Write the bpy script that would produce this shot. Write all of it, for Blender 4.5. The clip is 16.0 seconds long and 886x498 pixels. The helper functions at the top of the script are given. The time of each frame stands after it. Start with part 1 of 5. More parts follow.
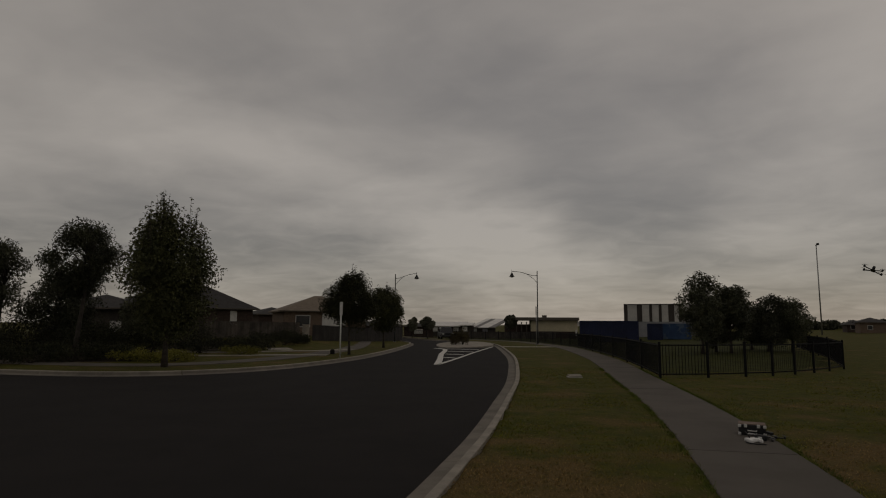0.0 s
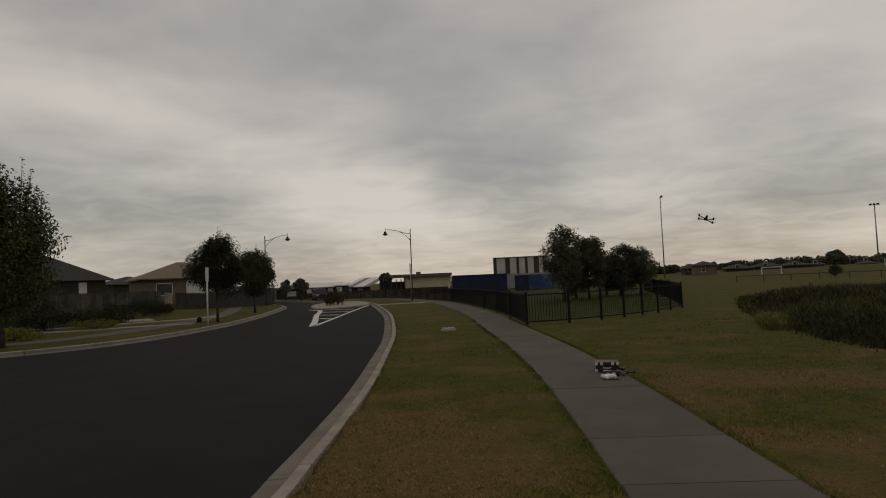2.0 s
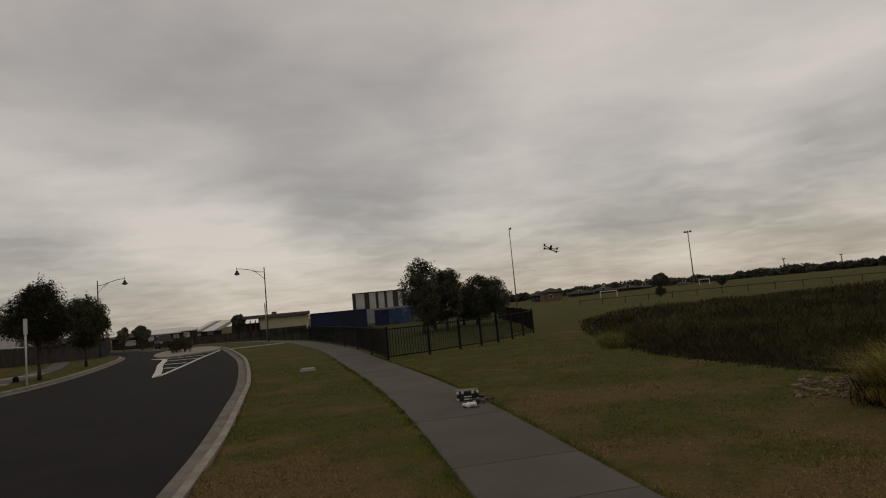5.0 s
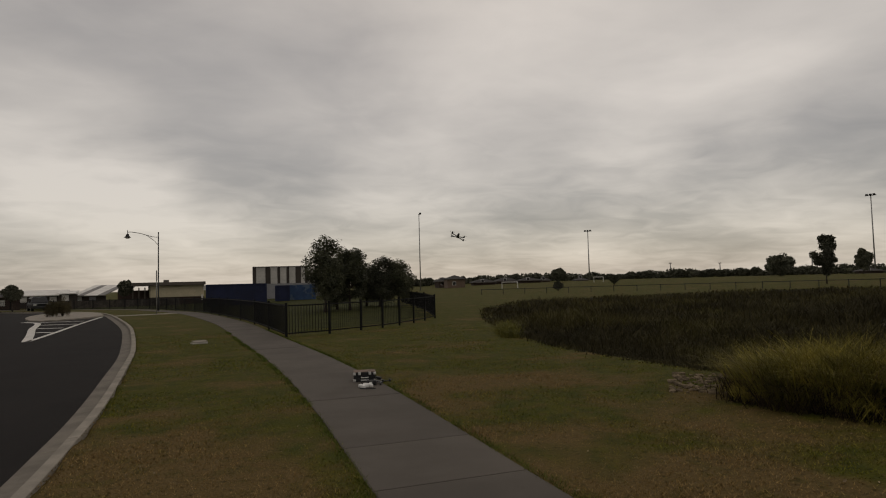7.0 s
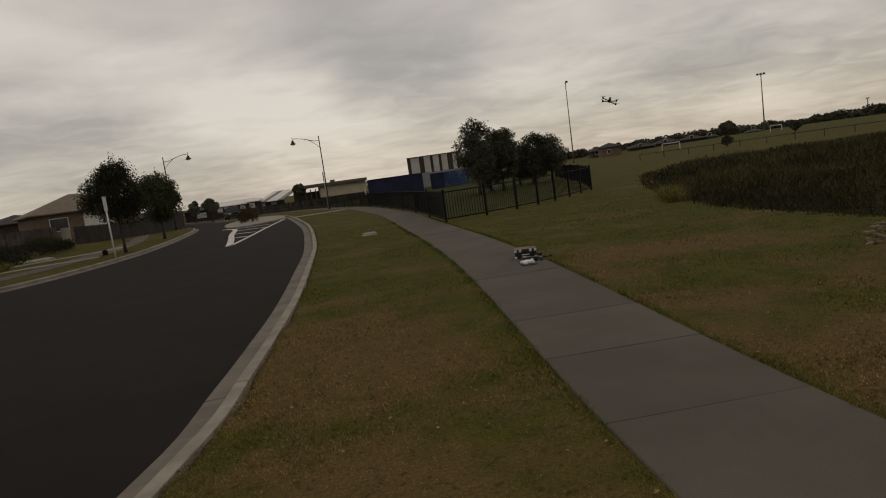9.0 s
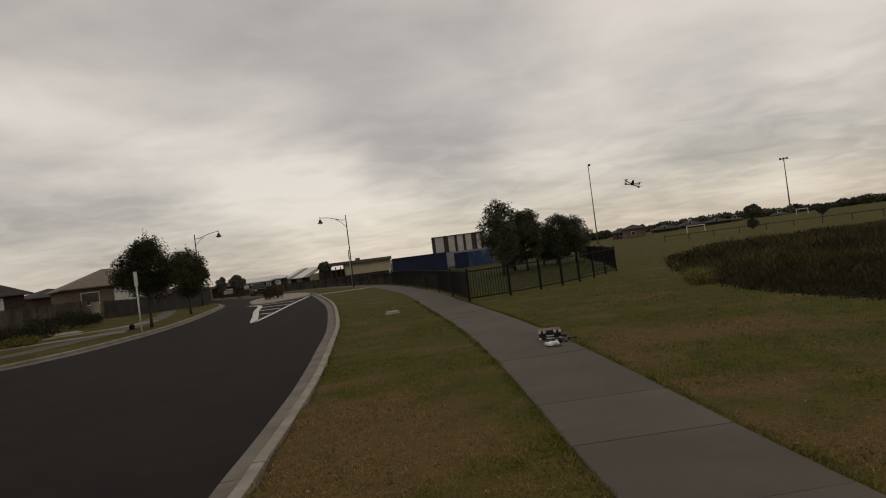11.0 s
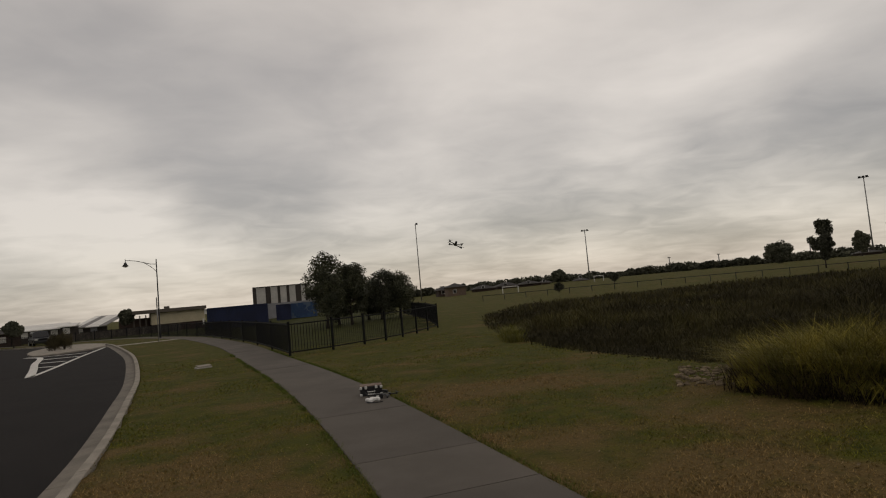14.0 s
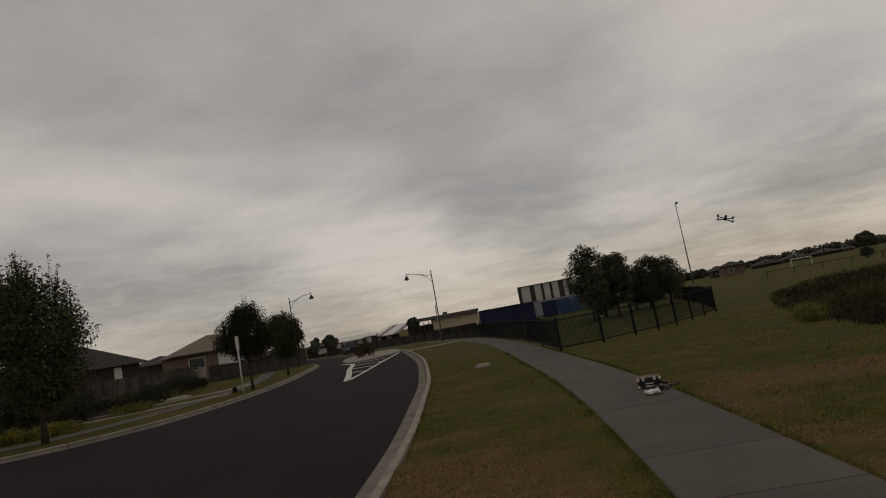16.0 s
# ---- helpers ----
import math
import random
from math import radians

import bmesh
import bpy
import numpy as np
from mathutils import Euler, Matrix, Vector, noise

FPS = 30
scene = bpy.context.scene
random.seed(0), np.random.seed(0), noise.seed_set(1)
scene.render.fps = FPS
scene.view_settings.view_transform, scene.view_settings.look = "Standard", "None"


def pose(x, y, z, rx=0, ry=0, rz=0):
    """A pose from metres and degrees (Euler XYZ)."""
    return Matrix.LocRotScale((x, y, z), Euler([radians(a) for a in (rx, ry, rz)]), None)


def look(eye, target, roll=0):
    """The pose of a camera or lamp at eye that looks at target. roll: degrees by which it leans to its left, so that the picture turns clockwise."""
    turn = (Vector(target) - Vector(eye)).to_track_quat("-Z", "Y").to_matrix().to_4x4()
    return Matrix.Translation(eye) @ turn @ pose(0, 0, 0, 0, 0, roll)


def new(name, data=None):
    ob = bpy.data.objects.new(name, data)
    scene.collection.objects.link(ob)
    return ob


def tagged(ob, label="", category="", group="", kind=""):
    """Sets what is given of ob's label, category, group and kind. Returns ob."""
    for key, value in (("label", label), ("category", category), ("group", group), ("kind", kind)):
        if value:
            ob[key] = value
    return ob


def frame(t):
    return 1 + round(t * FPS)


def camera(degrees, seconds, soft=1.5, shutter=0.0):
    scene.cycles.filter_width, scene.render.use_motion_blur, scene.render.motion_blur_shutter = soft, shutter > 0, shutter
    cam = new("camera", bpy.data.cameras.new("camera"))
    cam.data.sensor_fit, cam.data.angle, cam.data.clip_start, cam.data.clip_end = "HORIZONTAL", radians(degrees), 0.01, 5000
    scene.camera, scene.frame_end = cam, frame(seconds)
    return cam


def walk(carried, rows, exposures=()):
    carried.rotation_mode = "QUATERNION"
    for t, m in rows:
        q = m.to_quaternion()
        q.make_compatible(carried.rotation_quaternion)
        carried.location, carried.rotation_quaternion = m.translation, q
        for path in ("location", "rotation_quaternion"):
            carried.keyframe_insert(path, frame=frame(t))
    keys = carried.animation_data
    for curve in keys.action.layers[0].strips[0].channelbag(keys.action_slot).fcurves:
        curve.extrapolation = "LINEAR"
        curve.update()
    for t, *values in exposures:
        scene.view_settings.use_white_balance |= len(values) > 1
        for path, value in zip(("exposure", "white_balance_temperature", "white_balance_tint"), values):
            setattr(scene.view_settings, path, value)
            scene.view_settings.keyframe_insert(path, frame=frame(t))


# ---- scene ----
cam = camera(72.0, 16.0, soft=1.1)
PATH = [
    (0, pose(0.0, 0.0, 1.7, 97.00, -0.32, 8.35)),
    (0.5, pose(0.0, 0.0, 1.7, 95.55, 2.59, 9.22)),
    (1, pose(0.0, 0.0, 1.7, 94.34, 3.69, 6.62)),
    (1.5, pose(0.0, 0.0, 1.7, 93.53, 1.11, 2.99)),
    (2, pose(0.0, 0.0, 1.7, 92.89, 2.43, -3.32)),
    (2.5, pose(0.0, 0.0, 1.7, 93.00, 2.08, -8.13)),
    (3, pose(0.0, 0.0, 1.7, 92.42, 2.30, -11.70)),
    (3.5, pose(0.0, 0.0, 1.7, 92.63, 2.87, -14.29)),
    (3.7, pose(0.0, 0.0, 1.7, 93.12, 3.59, -14.98)),
    (5.8, pose(0.0, 0.0, 1.7, 95.32, 6.17, -17.75)),
    (6, pose(0.0, 0.0, 1.7, 93.87, 6.04, -18.87)),
    (6.5, pose(0.0, 0.0, 1.7, 91.57, 2.80, -22.92)),
    (7, pose(0.0, 0.0, 1.7, 93.15, 1.48, -25.40)),
    (7.5, pose(0.0, 0.0, 1.7, 94.85, 0.10, -25.69)),
    (8, pose(0.0, 0.0, 1.7, 93.65, 4.91, -23.28)),
    (8.5, pose(0.0, 0.0, 1.7, 88.40, 10.33, -18.52)),
    (9, pose(0.0, 0.0, 1.7, 82.94, 7.90, -11.25)),
    (9.2, pose(0.0, 0.0, 1.7, 82.27, 6.45, -9.47)),
    (11.3, pose(0.0, 0.0, 1.7, 91.16, 7.34, -8.99)),
    (11.5, pose(0.0, 0.0, 1.7, 89.99, 6.16, -14.89)),
    (12, pose(0.0, 0.0, 1.7, 89.63, 3.76, -25.10)),
    (12.5, pose(0.0, 0.0, 1.7, 90.59, 2.78, -28.01)),
    (13, pose(0.0, 0.0, 1.7, 90.52, 2.87, -29.33)),
    (13.5, pose(0.0, 0.0, 1.7, 91.50, 3.32, -28.84)),
    (14, pose(0.0, 0.0, 1.7, 93.97, 5.12, -25.34)),
    (14.5, pose(0.0, 0.0, 1.7, 97.46, 5.63, -18.85)),
    (15, pose(0.0, 0.0, 1.7, 98.68, 8.33, -12.50)),
    (15.5, pose(0.0, 0.0, 1.7, 98.01, 9.95, -8.15)),
    (16, pose(0.0, 0.0, 1.7, 96.78, 10.24, -0.73)),
]
walk(cam, PATH, [(0, -0.85, 7300, 11), (0.5, -0.68, 7300, 11), (1.0, -0.42, 7300, 11), (1.5, -0.25, 7300, 11), (2.5, -0.05, 7300, 11), (3.5, 0.05, 7300, 11), (6.0, -0.2, 7300, 11), (6.5, -0.1, 7300, 11),
                 (7.0, 0.0, 7300, 11), (9.0, 0.05, 7450, 11), (12.5, 0.25, 7300, 11), (14.0, 0.12, 7250, 11), (15.0, -0.08, 7250, 11), (16.0, -0.25, 7300, 11)])

# ---- light ----
scene.view_settings.exposure = 0.0
world = bpy.data.worlds.new("overcast_sky")
scene.world = world
world.use_nodes = True


def sky_nodes():
    nt = world.node_tree
    nt.nodes.clear()
    N, L = nt.nodes.new, nt.links.new

    def math_node(op, a, b=None, clamp=False):
        n = N("ShaderNodeMath")
        n.operation, n.use_clamp = op, clamp
        for i, v in enumerate((a, b)):
            if v is None:
                continue
            if isinstance(v, (int, float)):
                n.inputs[i].default_value = v
            else:
                L(v, n.inputs[i])
        return n.outputs[0]

    tc = N("ShaderNodeTexCoord").outputs["Generated"]
    sep = N("ShaderNodeSeparateXYZ")
    L(tc, sep.inputs[0])
    up = math_node("MAXIMUM", sep.outputs[2], 0.0)
    k = math_node("DIVIDE", 1.0, math_node("ADD", up, 0.15))
    flat = N("ShaderNodeVectorMath")
    flat.operation = "SCALE"
    L(tc, flat.inputs[0])
    L(k, flat.inputs["Scale"])

    def cloud(scale, detail, rough, offset, dist=0.6):
        m = N("ShaderNodeMapping")
        m.inputs["Location"].default_value = offset
        m.inputs["Rotation"].default_value = (0, 0, radians(28))
        m.inputs["Scale"].default_value = (1.0, 1.15, 0.5)
        L(flat.outputs[0], m.inputs[0])
        n = N("ShaderNodeTexNoise")
        n.inputs["Scale"].default_value = scale
        n.inputs["Detail"].default_value = detail
        n.inputs["Roughness"].default_value = rough
        n.inputs["Distortion"].default_value = dist
        L(m.outputs[0], n.inputs["Vector"])
        return n.outputs[0]

    big = cloud(0.5, 3.0, 0.42, SKY_SHIFT, 0.3)
    mid = cloud(1.15, 5.0, 0.5, (2.0, 5.0, 0.0), 0.35)
    fine = cloud(3.0, 6.0, 0.52, (7.0, 1.0, 0.0), 0.9)
    s = math_node("ADD", math_node("MULTIPLY", big, 0.40), math_node("MULTIPLY", mid, 0.38))
    rolls = N("ShaderNodeMapRange")
    rolls.interpolation_type = "SMOOTHSTEP"
    for key, val in (("From Min", 0.3), ("From Max", 0.03), ("To Min", 0.10), ("To Max", 0.32)):
        rolls.inputs[key].default_value = val
    L(up, rolls.inputs["Value"])
    s = math_node("ADD", s, math_node("MULTIPLY", math_node("SUBTRACT", fine, 0.5), rolls.outputs[0]))
    s = math_node("ADD", s, 0.11)
    s = math_node("ADD", s, 0.012)
    # ragged outlines for the gaps and folds
    rag = N("ShaderNodeTexNoise")
    rag.inputs["Scale"].default_value, rag.inputs["Detail"].default_value = 5.0, 5.0
    wide_m = N("ShaderNodeMapping")
    wide_m.inputs["Scale"].default_value = (1.0, 1.0, 2.8)
    L(tc, wide_m.inputs[0])
    L(wide_m.outputs[0], rag.inputs["Vector"])
    off = N("ShaderNodeVectorMath")
    off.operation = "MULTIPLY_ADD"
    L(rag.outputs["Color"], off.inputs[0])
    off.inputs[1].default_value = (0.22, 0.22, 0.12)
    off.inputs[2].default_value = (-0.11, -0.11, -0.06)
    bent = N("ShaderNodeVectorMath")
    L(tc, bent.inputs[0])
    L(off.outputs[0], bent.inputs[1])
    # brighter gaps in the cloud deck: direction and breadth
    for az, el, wide, gain in SKY_GAPS + SKY_FOLDS:
        a, h = radians(az), radians(el)
        x, y, z = math.sin(a) * math.cos(h), math.cos(a) * math.cos(h), math.sin(h)
        d = N("ShaderNodeVectorMath")
        d.operation = "SUBTRACT"
        L(bent.outputs[0], d.inputs[0])
        d.inputs[1].default_value = (x, y, z)
        e = N("ShaderNodeVectorMath")
        e.operation = "MULTIPLY"
        L(d.outputs[0], e.inputs[0])
        e.inputs[1].default_value = (0.72, 0.72, 1.5)
        d = N("ShaderNodeVectorMath")
        d.operation = "LENGTH"
        L(e.outputs[0], d.inputs[0])
        r = N("ShaderNodeMapRange")
        r.interpolation_type = "SMOOTHERSTEP"
        r.inputs["From Min"].default_value = radians(wide)
        r.inputs["From Max"].default_value = 0.0
        r.inputs["To Max"].default_value = gain * 1.3
        L(d.outputs["Value"], r.inputs["Value"])
        wob = math_node("MULTIPLY", r.outputs[0], math_node("ADD", math_node("MULTIPLY", mid, 0.8), 0.6))
        s = math_node("ADD", s, wob)
    ramp = N("ShaderNodeValToRGB")
    L(s, ramp.inputs[0])
    el = ramp.color_ramp.elements
    el[0].position, el[0].color = 0.32, (0.214, 0.208, 0.209, 1)
    el[1].position, el[1].color = 0.74, (0.557, 0.536, 0.520, 1)
    for at, c in ((0.44, (0.294, 0.284, 0.280, 1)), (0.52, (0.373, 0.359, 0.350, 1)), (0.62, (0.463, 0.446, 0.433, 1))):
        e = el.new(at)
        e.color = c
    sky = N("ShaderNodeTexSky")
    sky.sky_type, sky.sun_disc = "NISHITA", False
    sky.sun_elevation, sky.sun_rotation = radians(48), radians(30)
    tint = N("ShaderNodeMixRGB")
    tint.inputs[0].default_value = 0.985
    L(sky.outputs[0], tint.inputs[1])
    L(ramp.outputs[0], tint.inputs[2])
    # the pale strip of far cloud over the horizon
    low = N("ShaderNodeMapRange")
    low.interpolation_type = "SMOOTHSTEP"
    low.inputs["From Min"].default_value = 0.13
    low.inputs["From Max"].default_value = 0.0
    low.inputs["To Max"].default_value = 0.13
    L(sep.outputs[2], low.inputs["Value"])
    haze = N("ShaderNodeMixRGB")
    L(math_node("MULTIPLY", low.outputs[0], math_node("ADD", mid, 0.3), True), haze.inputs[0])
    L(tint.outputs[0], haze.inputs[1])
    haze.inputs[2].default_value = (0.55, 0.530, 0.515, 1)
    bg = N("ShaderNodeBackground")
    bg.inputs["Strength"].default_value = 1.0
    L(haze.outputs[0], bg.inputs[0])
    out = N("ShaderNodeOutputWorld")
    L(bg.outputs[0], out.inputs[0])


SKY_SHIFT = (0.0, 0.0, 0.0)
# bearing, height above the horizon, breadth (degrees) and weight: thin bright gaps, then the thicker dark folds
SKY_GAPS = [(30.6, 21.5, 15, 0.12), (23.1, 10.6, 9, 0.06), (47.2, 15.1, 11, 0.09), (43.6, 10.9, 7, 0.06), (2.6, 3.0, 9, 0.08), (20.6, 6.1, 6, 0.09), (-8.5, 12.2, 12, 0.06), (-1.7, 8.0, 10, 0.07), (57.3, 4.7, 9, 0.06), (39.4, 3.3, 6, 0.07), (-41.3, 16.5, 11, 0.07), (-31.9, 16.3, 10, 0.10), (-22.5, 12.9, 9, 0.11), (-12.9, 10.4, 9, 0.13), (-4.3, 7.6, 8, 0.12), (38.6, 8.3, 8, 0.05), (51.0, 15.2, 12, 0.08), (14.0, 27.0, 16, 0.05), (2.0, 30.0, 14, 0.03)]
SKY_FOLDS = [(52.0, 12.8, 9, -0.07), (37.0, 6.7, 9, -0.07), (13.3, 9.6, 11, -0.035), (9.2, 3.2, 5, -0.05), (-3.0, 19.4, 16, -0.03), (59.4, 8.4, 8, -0.05), (48.9, 3.3, 6, -0.05), (-39.9, 7.7, 9, -0.08), (-28.1, 7.0, 8, -0.06), (-18.1, 5.3, 5, -0.05), (8.3, 14.0, 12, -0.02), (30.0, 3.2, 5, -0.04), (-25.0, 25.4, 15, -0.04)]
sky_nodes()
sun = new("sun", bpy.data.lights.new("sun", "SUN"))
sun.data.energy, sun.data.angle, sun.data.color = 0.5 * 0.3, radians(40), (1.0, 0.96, 0.9)
sun.matrix_world = look((25, 40, 60), (0, 0, 0))


# ---- materials ----
def material(name, base, dark=None, scale=6.0, rough=0.85, metal=0.0, bump=0.0, fine=60.0, spread=0.35, vary=0.0, spec=0.3,
             patch=None, patch_scale=0.5, patch_edge=(0.45, 0.62), speck=0.5, clumps=None, dry=()):
    """Two scales of colour variation, optional patches of a third colour, relief, and variation from piece to piece."""
    m = bpy.data.materials.new(name)
    m.use_nodes = True
    nt = m.node_tree
    b = nt.nodes["Principled BSDF"]
    N, L = nt.nodes.new, nt.links.new
    tc = N("ShaderNodeTexCoord").outputs["Object"]
    geo = N("ShaderNodeNewGeometry")

    def noise_tex(s, detail=4.0):
        n = N("ShaderNodeTexNoise")
        n.inputs["Scale"].default_value, n.inputs["Detail"].default_value = s, detail
        n.inputs["Roughness"].default_value = 0.6
        L(geo.outputs["Position"], n.inputs["Vector"])
        return n.outputs[0]

    def mix(fac, a, c, kind="MIX"):
        n = N("ShaderNodeMixRGB")
        n.blend_type = kind
        for i, v in enumerate((fac, a, c)):
            if isinstance(v, (int, float)):
                n.inputs[i].default_value = v
            elif isinstance(v, tuple):
                n.inputs[i].default_value = (*v, 1)
            else:
                L(v, n.inputs[i])
        return n.outputs[0]

    def remap(v, lo, hi, a=0.0, c=1.0):
        n = N("ShaderNodeMapRange")
        n.interpolation_type = "SMOOTHSTEP"
        for key, val in (("From Min", lo), ("From Max", hi), ("To Min", a), ("To Max", c)):
            n.inputs[key].default_value = val
        L(v, n.inputs["Value"])
        return n.outputs[0]

    dark = dark or tuple(c * (1 - spread) for c in base)
    col = mix(remap(noise_tex(scale), 0.35, 0.65), base, dark)
    if patch:
        worn = noise_tex(patch_scale, 6.0)
        for x, y, r in dry:
            d = N("ShaderNodeVectorMath")
            d.operation = "DISTANCE"
            L(geo.outputs["Position"], d.inputs[0])
            d.inputs[1].default_value = (x, y, 0.0)
            n = N("ShaderNodeMath")
            L(remap(d.outputs["Value"], r, 0.3 * r, 0.0, 0.13), n.inputs[0])
            L(worn, n.inputs[1])
            worn = n.outputs[0]
        col = mix(remap(worn, *patch_edge), col, patch)
    if clumps:
        col = mix(remap(noise_tex(3.2, 5.0), 0.51, 0.64, 0.0, 0.8), col, clumps)
        col = mix(remap(noise_tex(13.0, 4.0), 0.55, 0.70, 0.0, 0.6), col, tuple(c * 0.3 for c in dark))
    grain = noise_tex(fine, 3.0)
    col = mix(speck, col, mix(remap(grain, 0.3, 0.7), (0.62, 0.62, 0.62), (1.0, 1.0, 1.0)), "MULTIPLY")
    col = mix(1.0, col, (1.22, 1.22, 1.22), "MULTIPLY")
    if vary:
        info = N("ShaderNodeObjectInfo")
        col = mix(1.0, col, mix(info.outputs["Random"], (1 - vary,) * 3, (1 + vary,) * 3), "MULTIPLY")
        col = mix(1.0, col, mix(geo.outputs["Random Per Island"], (1 - vary,) * 3, (1 + vary,) * 3), "MULTIPLY")
    L(col, b.inputs["Base Color"])
    b.inputs["Roughness"].default_value = rough
    b.inputs["Metallic"].default_value = metal
    b.inputs["Specular IOR Level"].default_value = spec
    if bump:
        n = N("ShaderNodeBump")
        n.inputs["Strength"].default_value, n.inputs["Distance"].default_value = 0.6, bump
        L(grain, n.inputs["Height"])
        L(n.outputs[0], b.inputs["Normal"])
    return m


M = {}
# worn places in the lawn: where, and how far they spread
DRY = [(-0.5, 3.6, 4.6), (-0.2, 7.2, 3.2), (4.7, 8.6, 2.5), (5.0, 5.2, 2.9), (4.0, 2.4, 2.6)]
M["grass"] = material("mown_grass", (0.077, 0.073, 0.0085), (0.047, 0.053, 0.0080), 2.6, 0.95, bump=0.04, fine=38, spec=0.1, speck=0.95,
                      patch=(0.120, 0.080, 0.030), patch_scale=0.5, patch_edge=(0.50, 0.68), clumps=(0.086, 0.066, 0.019), dry=DRY)
M["blade"] = material("grass_blade", (0.123, 0.115, 0.015), (0.074, 0.083, 0.013), 2.2, 0.9, fine=30, spec=0.15, vary=0.5,
                      patch=(0.200, 0.134, 0.054), patch_scale=0.5, patch_edge=(0.50, 0.68), clumps=(0.145, 0.110, 0.034), dry=DRY)
M["asphalt"] = material("asphalt", (0.0200, 0.0177, 0.0171), (0.0161, 0.0144, 0.0139), 0.6, 0.95, bump=0.008, fine=140, spec=0.1)
M["concrete"] = material("concrete", (0.104, 0.090, 0.077), (0.083, 0.072, 0.061), 0.7, 0.9, bump=0.004, fine=170, vary=0.07, spec=0.2)
M["channel"] = material("stained_channel_concrete", (0.185, 0.165, 0.138), (0.135, 0.120, 0.102), 2.0, 0.9, bump=0.004, fine=120, vary=0.06, spec=0.2)
# a darker green than the mown lawn, used inside the school fence
M["school_grass"] = material("dark_yard_grass", (0.044, 0.046, 0.012), (0.026, 0.029, 0.009), 1.2, 0.95, bump=0.04, fine=30, spec=0.05)
M["kerb"] = material("kerb_concrete", (0.285, 0.255, 0.215), (0.205, 0.184, 0.155), 2.0, 0.9, bump=0.004, fine=120, vary=0.08, spec=0.2)
M["soil"] = material("mulch_soil", (0.045, 0.036, 0.026), (0.028, 0.023, 0.018), 4.0, 1.0, bump=0.04, fine=40, spec=0.05)
M["marsh"] = material("marsh_soil", (0.028, 0.026, 0.014), (0.018, 0.017, 0.010), 2.0, 1.0, bump=0.05, fine=30, spec=0.05)
M["line"] = material("road_paint", (0.62, 0.60, 0.56), (0.48, 0.46, 0.43), 5.0, 0.8, fine=90)
M["black"] = material("black_powder_coat", (0.010, 0.010, 0.010), None, 8, 0.65, fine=90, spec=0.12)


# ---- building helpers ----
def mesh_of(name, bm, mat=None, smooth=False):
    me = bpy.data.meshes.new(name)
    bm.to_mesh(me)
    bm.free()
    if smooth:
        me.polygons.foreach_set("use_smooth", [True] * len(me.polygons))
    for mm in (mat if isinstance(mat, (list, tuple)) else [mat]):
        if mm:
            me.materials.append(mm)
    return me


def part(name, bm, mat, parent=None, label="", smooth=False):
    ob = new(name, mesh_of(name, bm, mat, smooth))
    ob.parent = parent
    if label:
        tagged(ob, label)
    return ob


def thing(name, m, label, category, group="", kind=""):
    ob = new(name)
    ob.matrix_world = m
    return tagged(ob, label, category, group, kind)


def box(bm, cx, cy, cz, sx, sy, sz, bevel=0.0, turn=None):
    """Adds a box, bevelled if wanted, centred at c."""
    r = bmesh.ops.create_cube(bm, size=1.0)
    vs = r["verts"]
    bmesh.ops.scale(bm, vec=(sx, sy, sz), verts=vs)
    if bevel:
        es = list({e for v in vs for e in v.link_edges})
        vs = bmesh.ops.bevel(bm, geom=es, offset=bevel, segments=2, affect="EDGES", profile=0.5)["verts"]
    if turn is not None:
        bmesh.ops.transform(bm, matrix=turn.to_4x4(), verts=vs)
    bmesh.ops.translate(bm, vec=(cx, cy, cz), verts=vs)
    return bm


def tube(bm, points, radii, sides=8):
    """A tapered tube along points."""
    rings = []
    pts = [Vector(p) for p in points]
    for i, p in enumerate(pts):
        d = (pts[min(i + 1, len(pts) - 1)] - pts[max(i - 1, 0)]).normalized()
        a = d.orthogonal().normalized() if abs(d.z) > 0.95 else d.cross(Vector((0, 0, 1))).normalized()
        b = d.cross(a).normalized()
        r = radii[i] if isinstance(radii, (list, tuple)) else radii
        rings.append([bm.verts.new(p + (a * math.cos(2 * math.pi * j / sides) + b * math.sin(2 * math.pi * j / sides)) * r) for j in range(sides)])
    for q, w in zip(rings, rings[1:]):
        for j in range(sides):
            bm.faces.new((q[j], q[(j + 1) % sides], w[(j + 1) % sides], w[j]))
    bm.faces.new(list(reversed(rings[0])))
    bm.faces.new(rings[-1])
    return bm


def curve_points(ctrl, step):
    """A smooth line through the control points, resampled at even steps."""
    P = [Vector((*p, 0.0)) if len(p) == 2 else Vector(p) for p in ctrl]
    P = [P[0] * 2 - P[1], *P, P[-1] * 2 - P[-2]]
    raw = []
    for i in range(1, len(P) - 2):
        p0, p1, p2, p3 = P[i - 1], P[i], P[i + 1], P[i + 2]
        for k in range(24):
            t = k / 24
            raw.append(0.5 * ((2 * p1) + (p2 - p0) * t + (2 * p0 - 5 * p1 + 4 * p2 - p3) * t * t + (3 * p1 - p0 - 3 * p2 + p3) * t ** 3))
    raw.append(P[-2])
    out, left = [raw[0]], step
    for a, b in zip(raw, raw[1:]):
        d = (b - a).length
        while d >= left:
            a = a + (b - a) * (left / d)
            out.append(a.copy())
            d = (b - a).length
            left = step
        left -= d
    return out


def sides_of(line):
    """The unit vectors to the right of a line, point by point."""
    out = []
    for i in range(len(line)):
        d = line[min(i + 1, len(line) - 1)] - line[max(i - 1, 0)]
        out.append(Vector((d.y, -d.x, 0)).normalized())
    return out


def smooth01(t):
    t = min(1.0, max(0.0, t))
    return t * t * (3 - 2 * t)


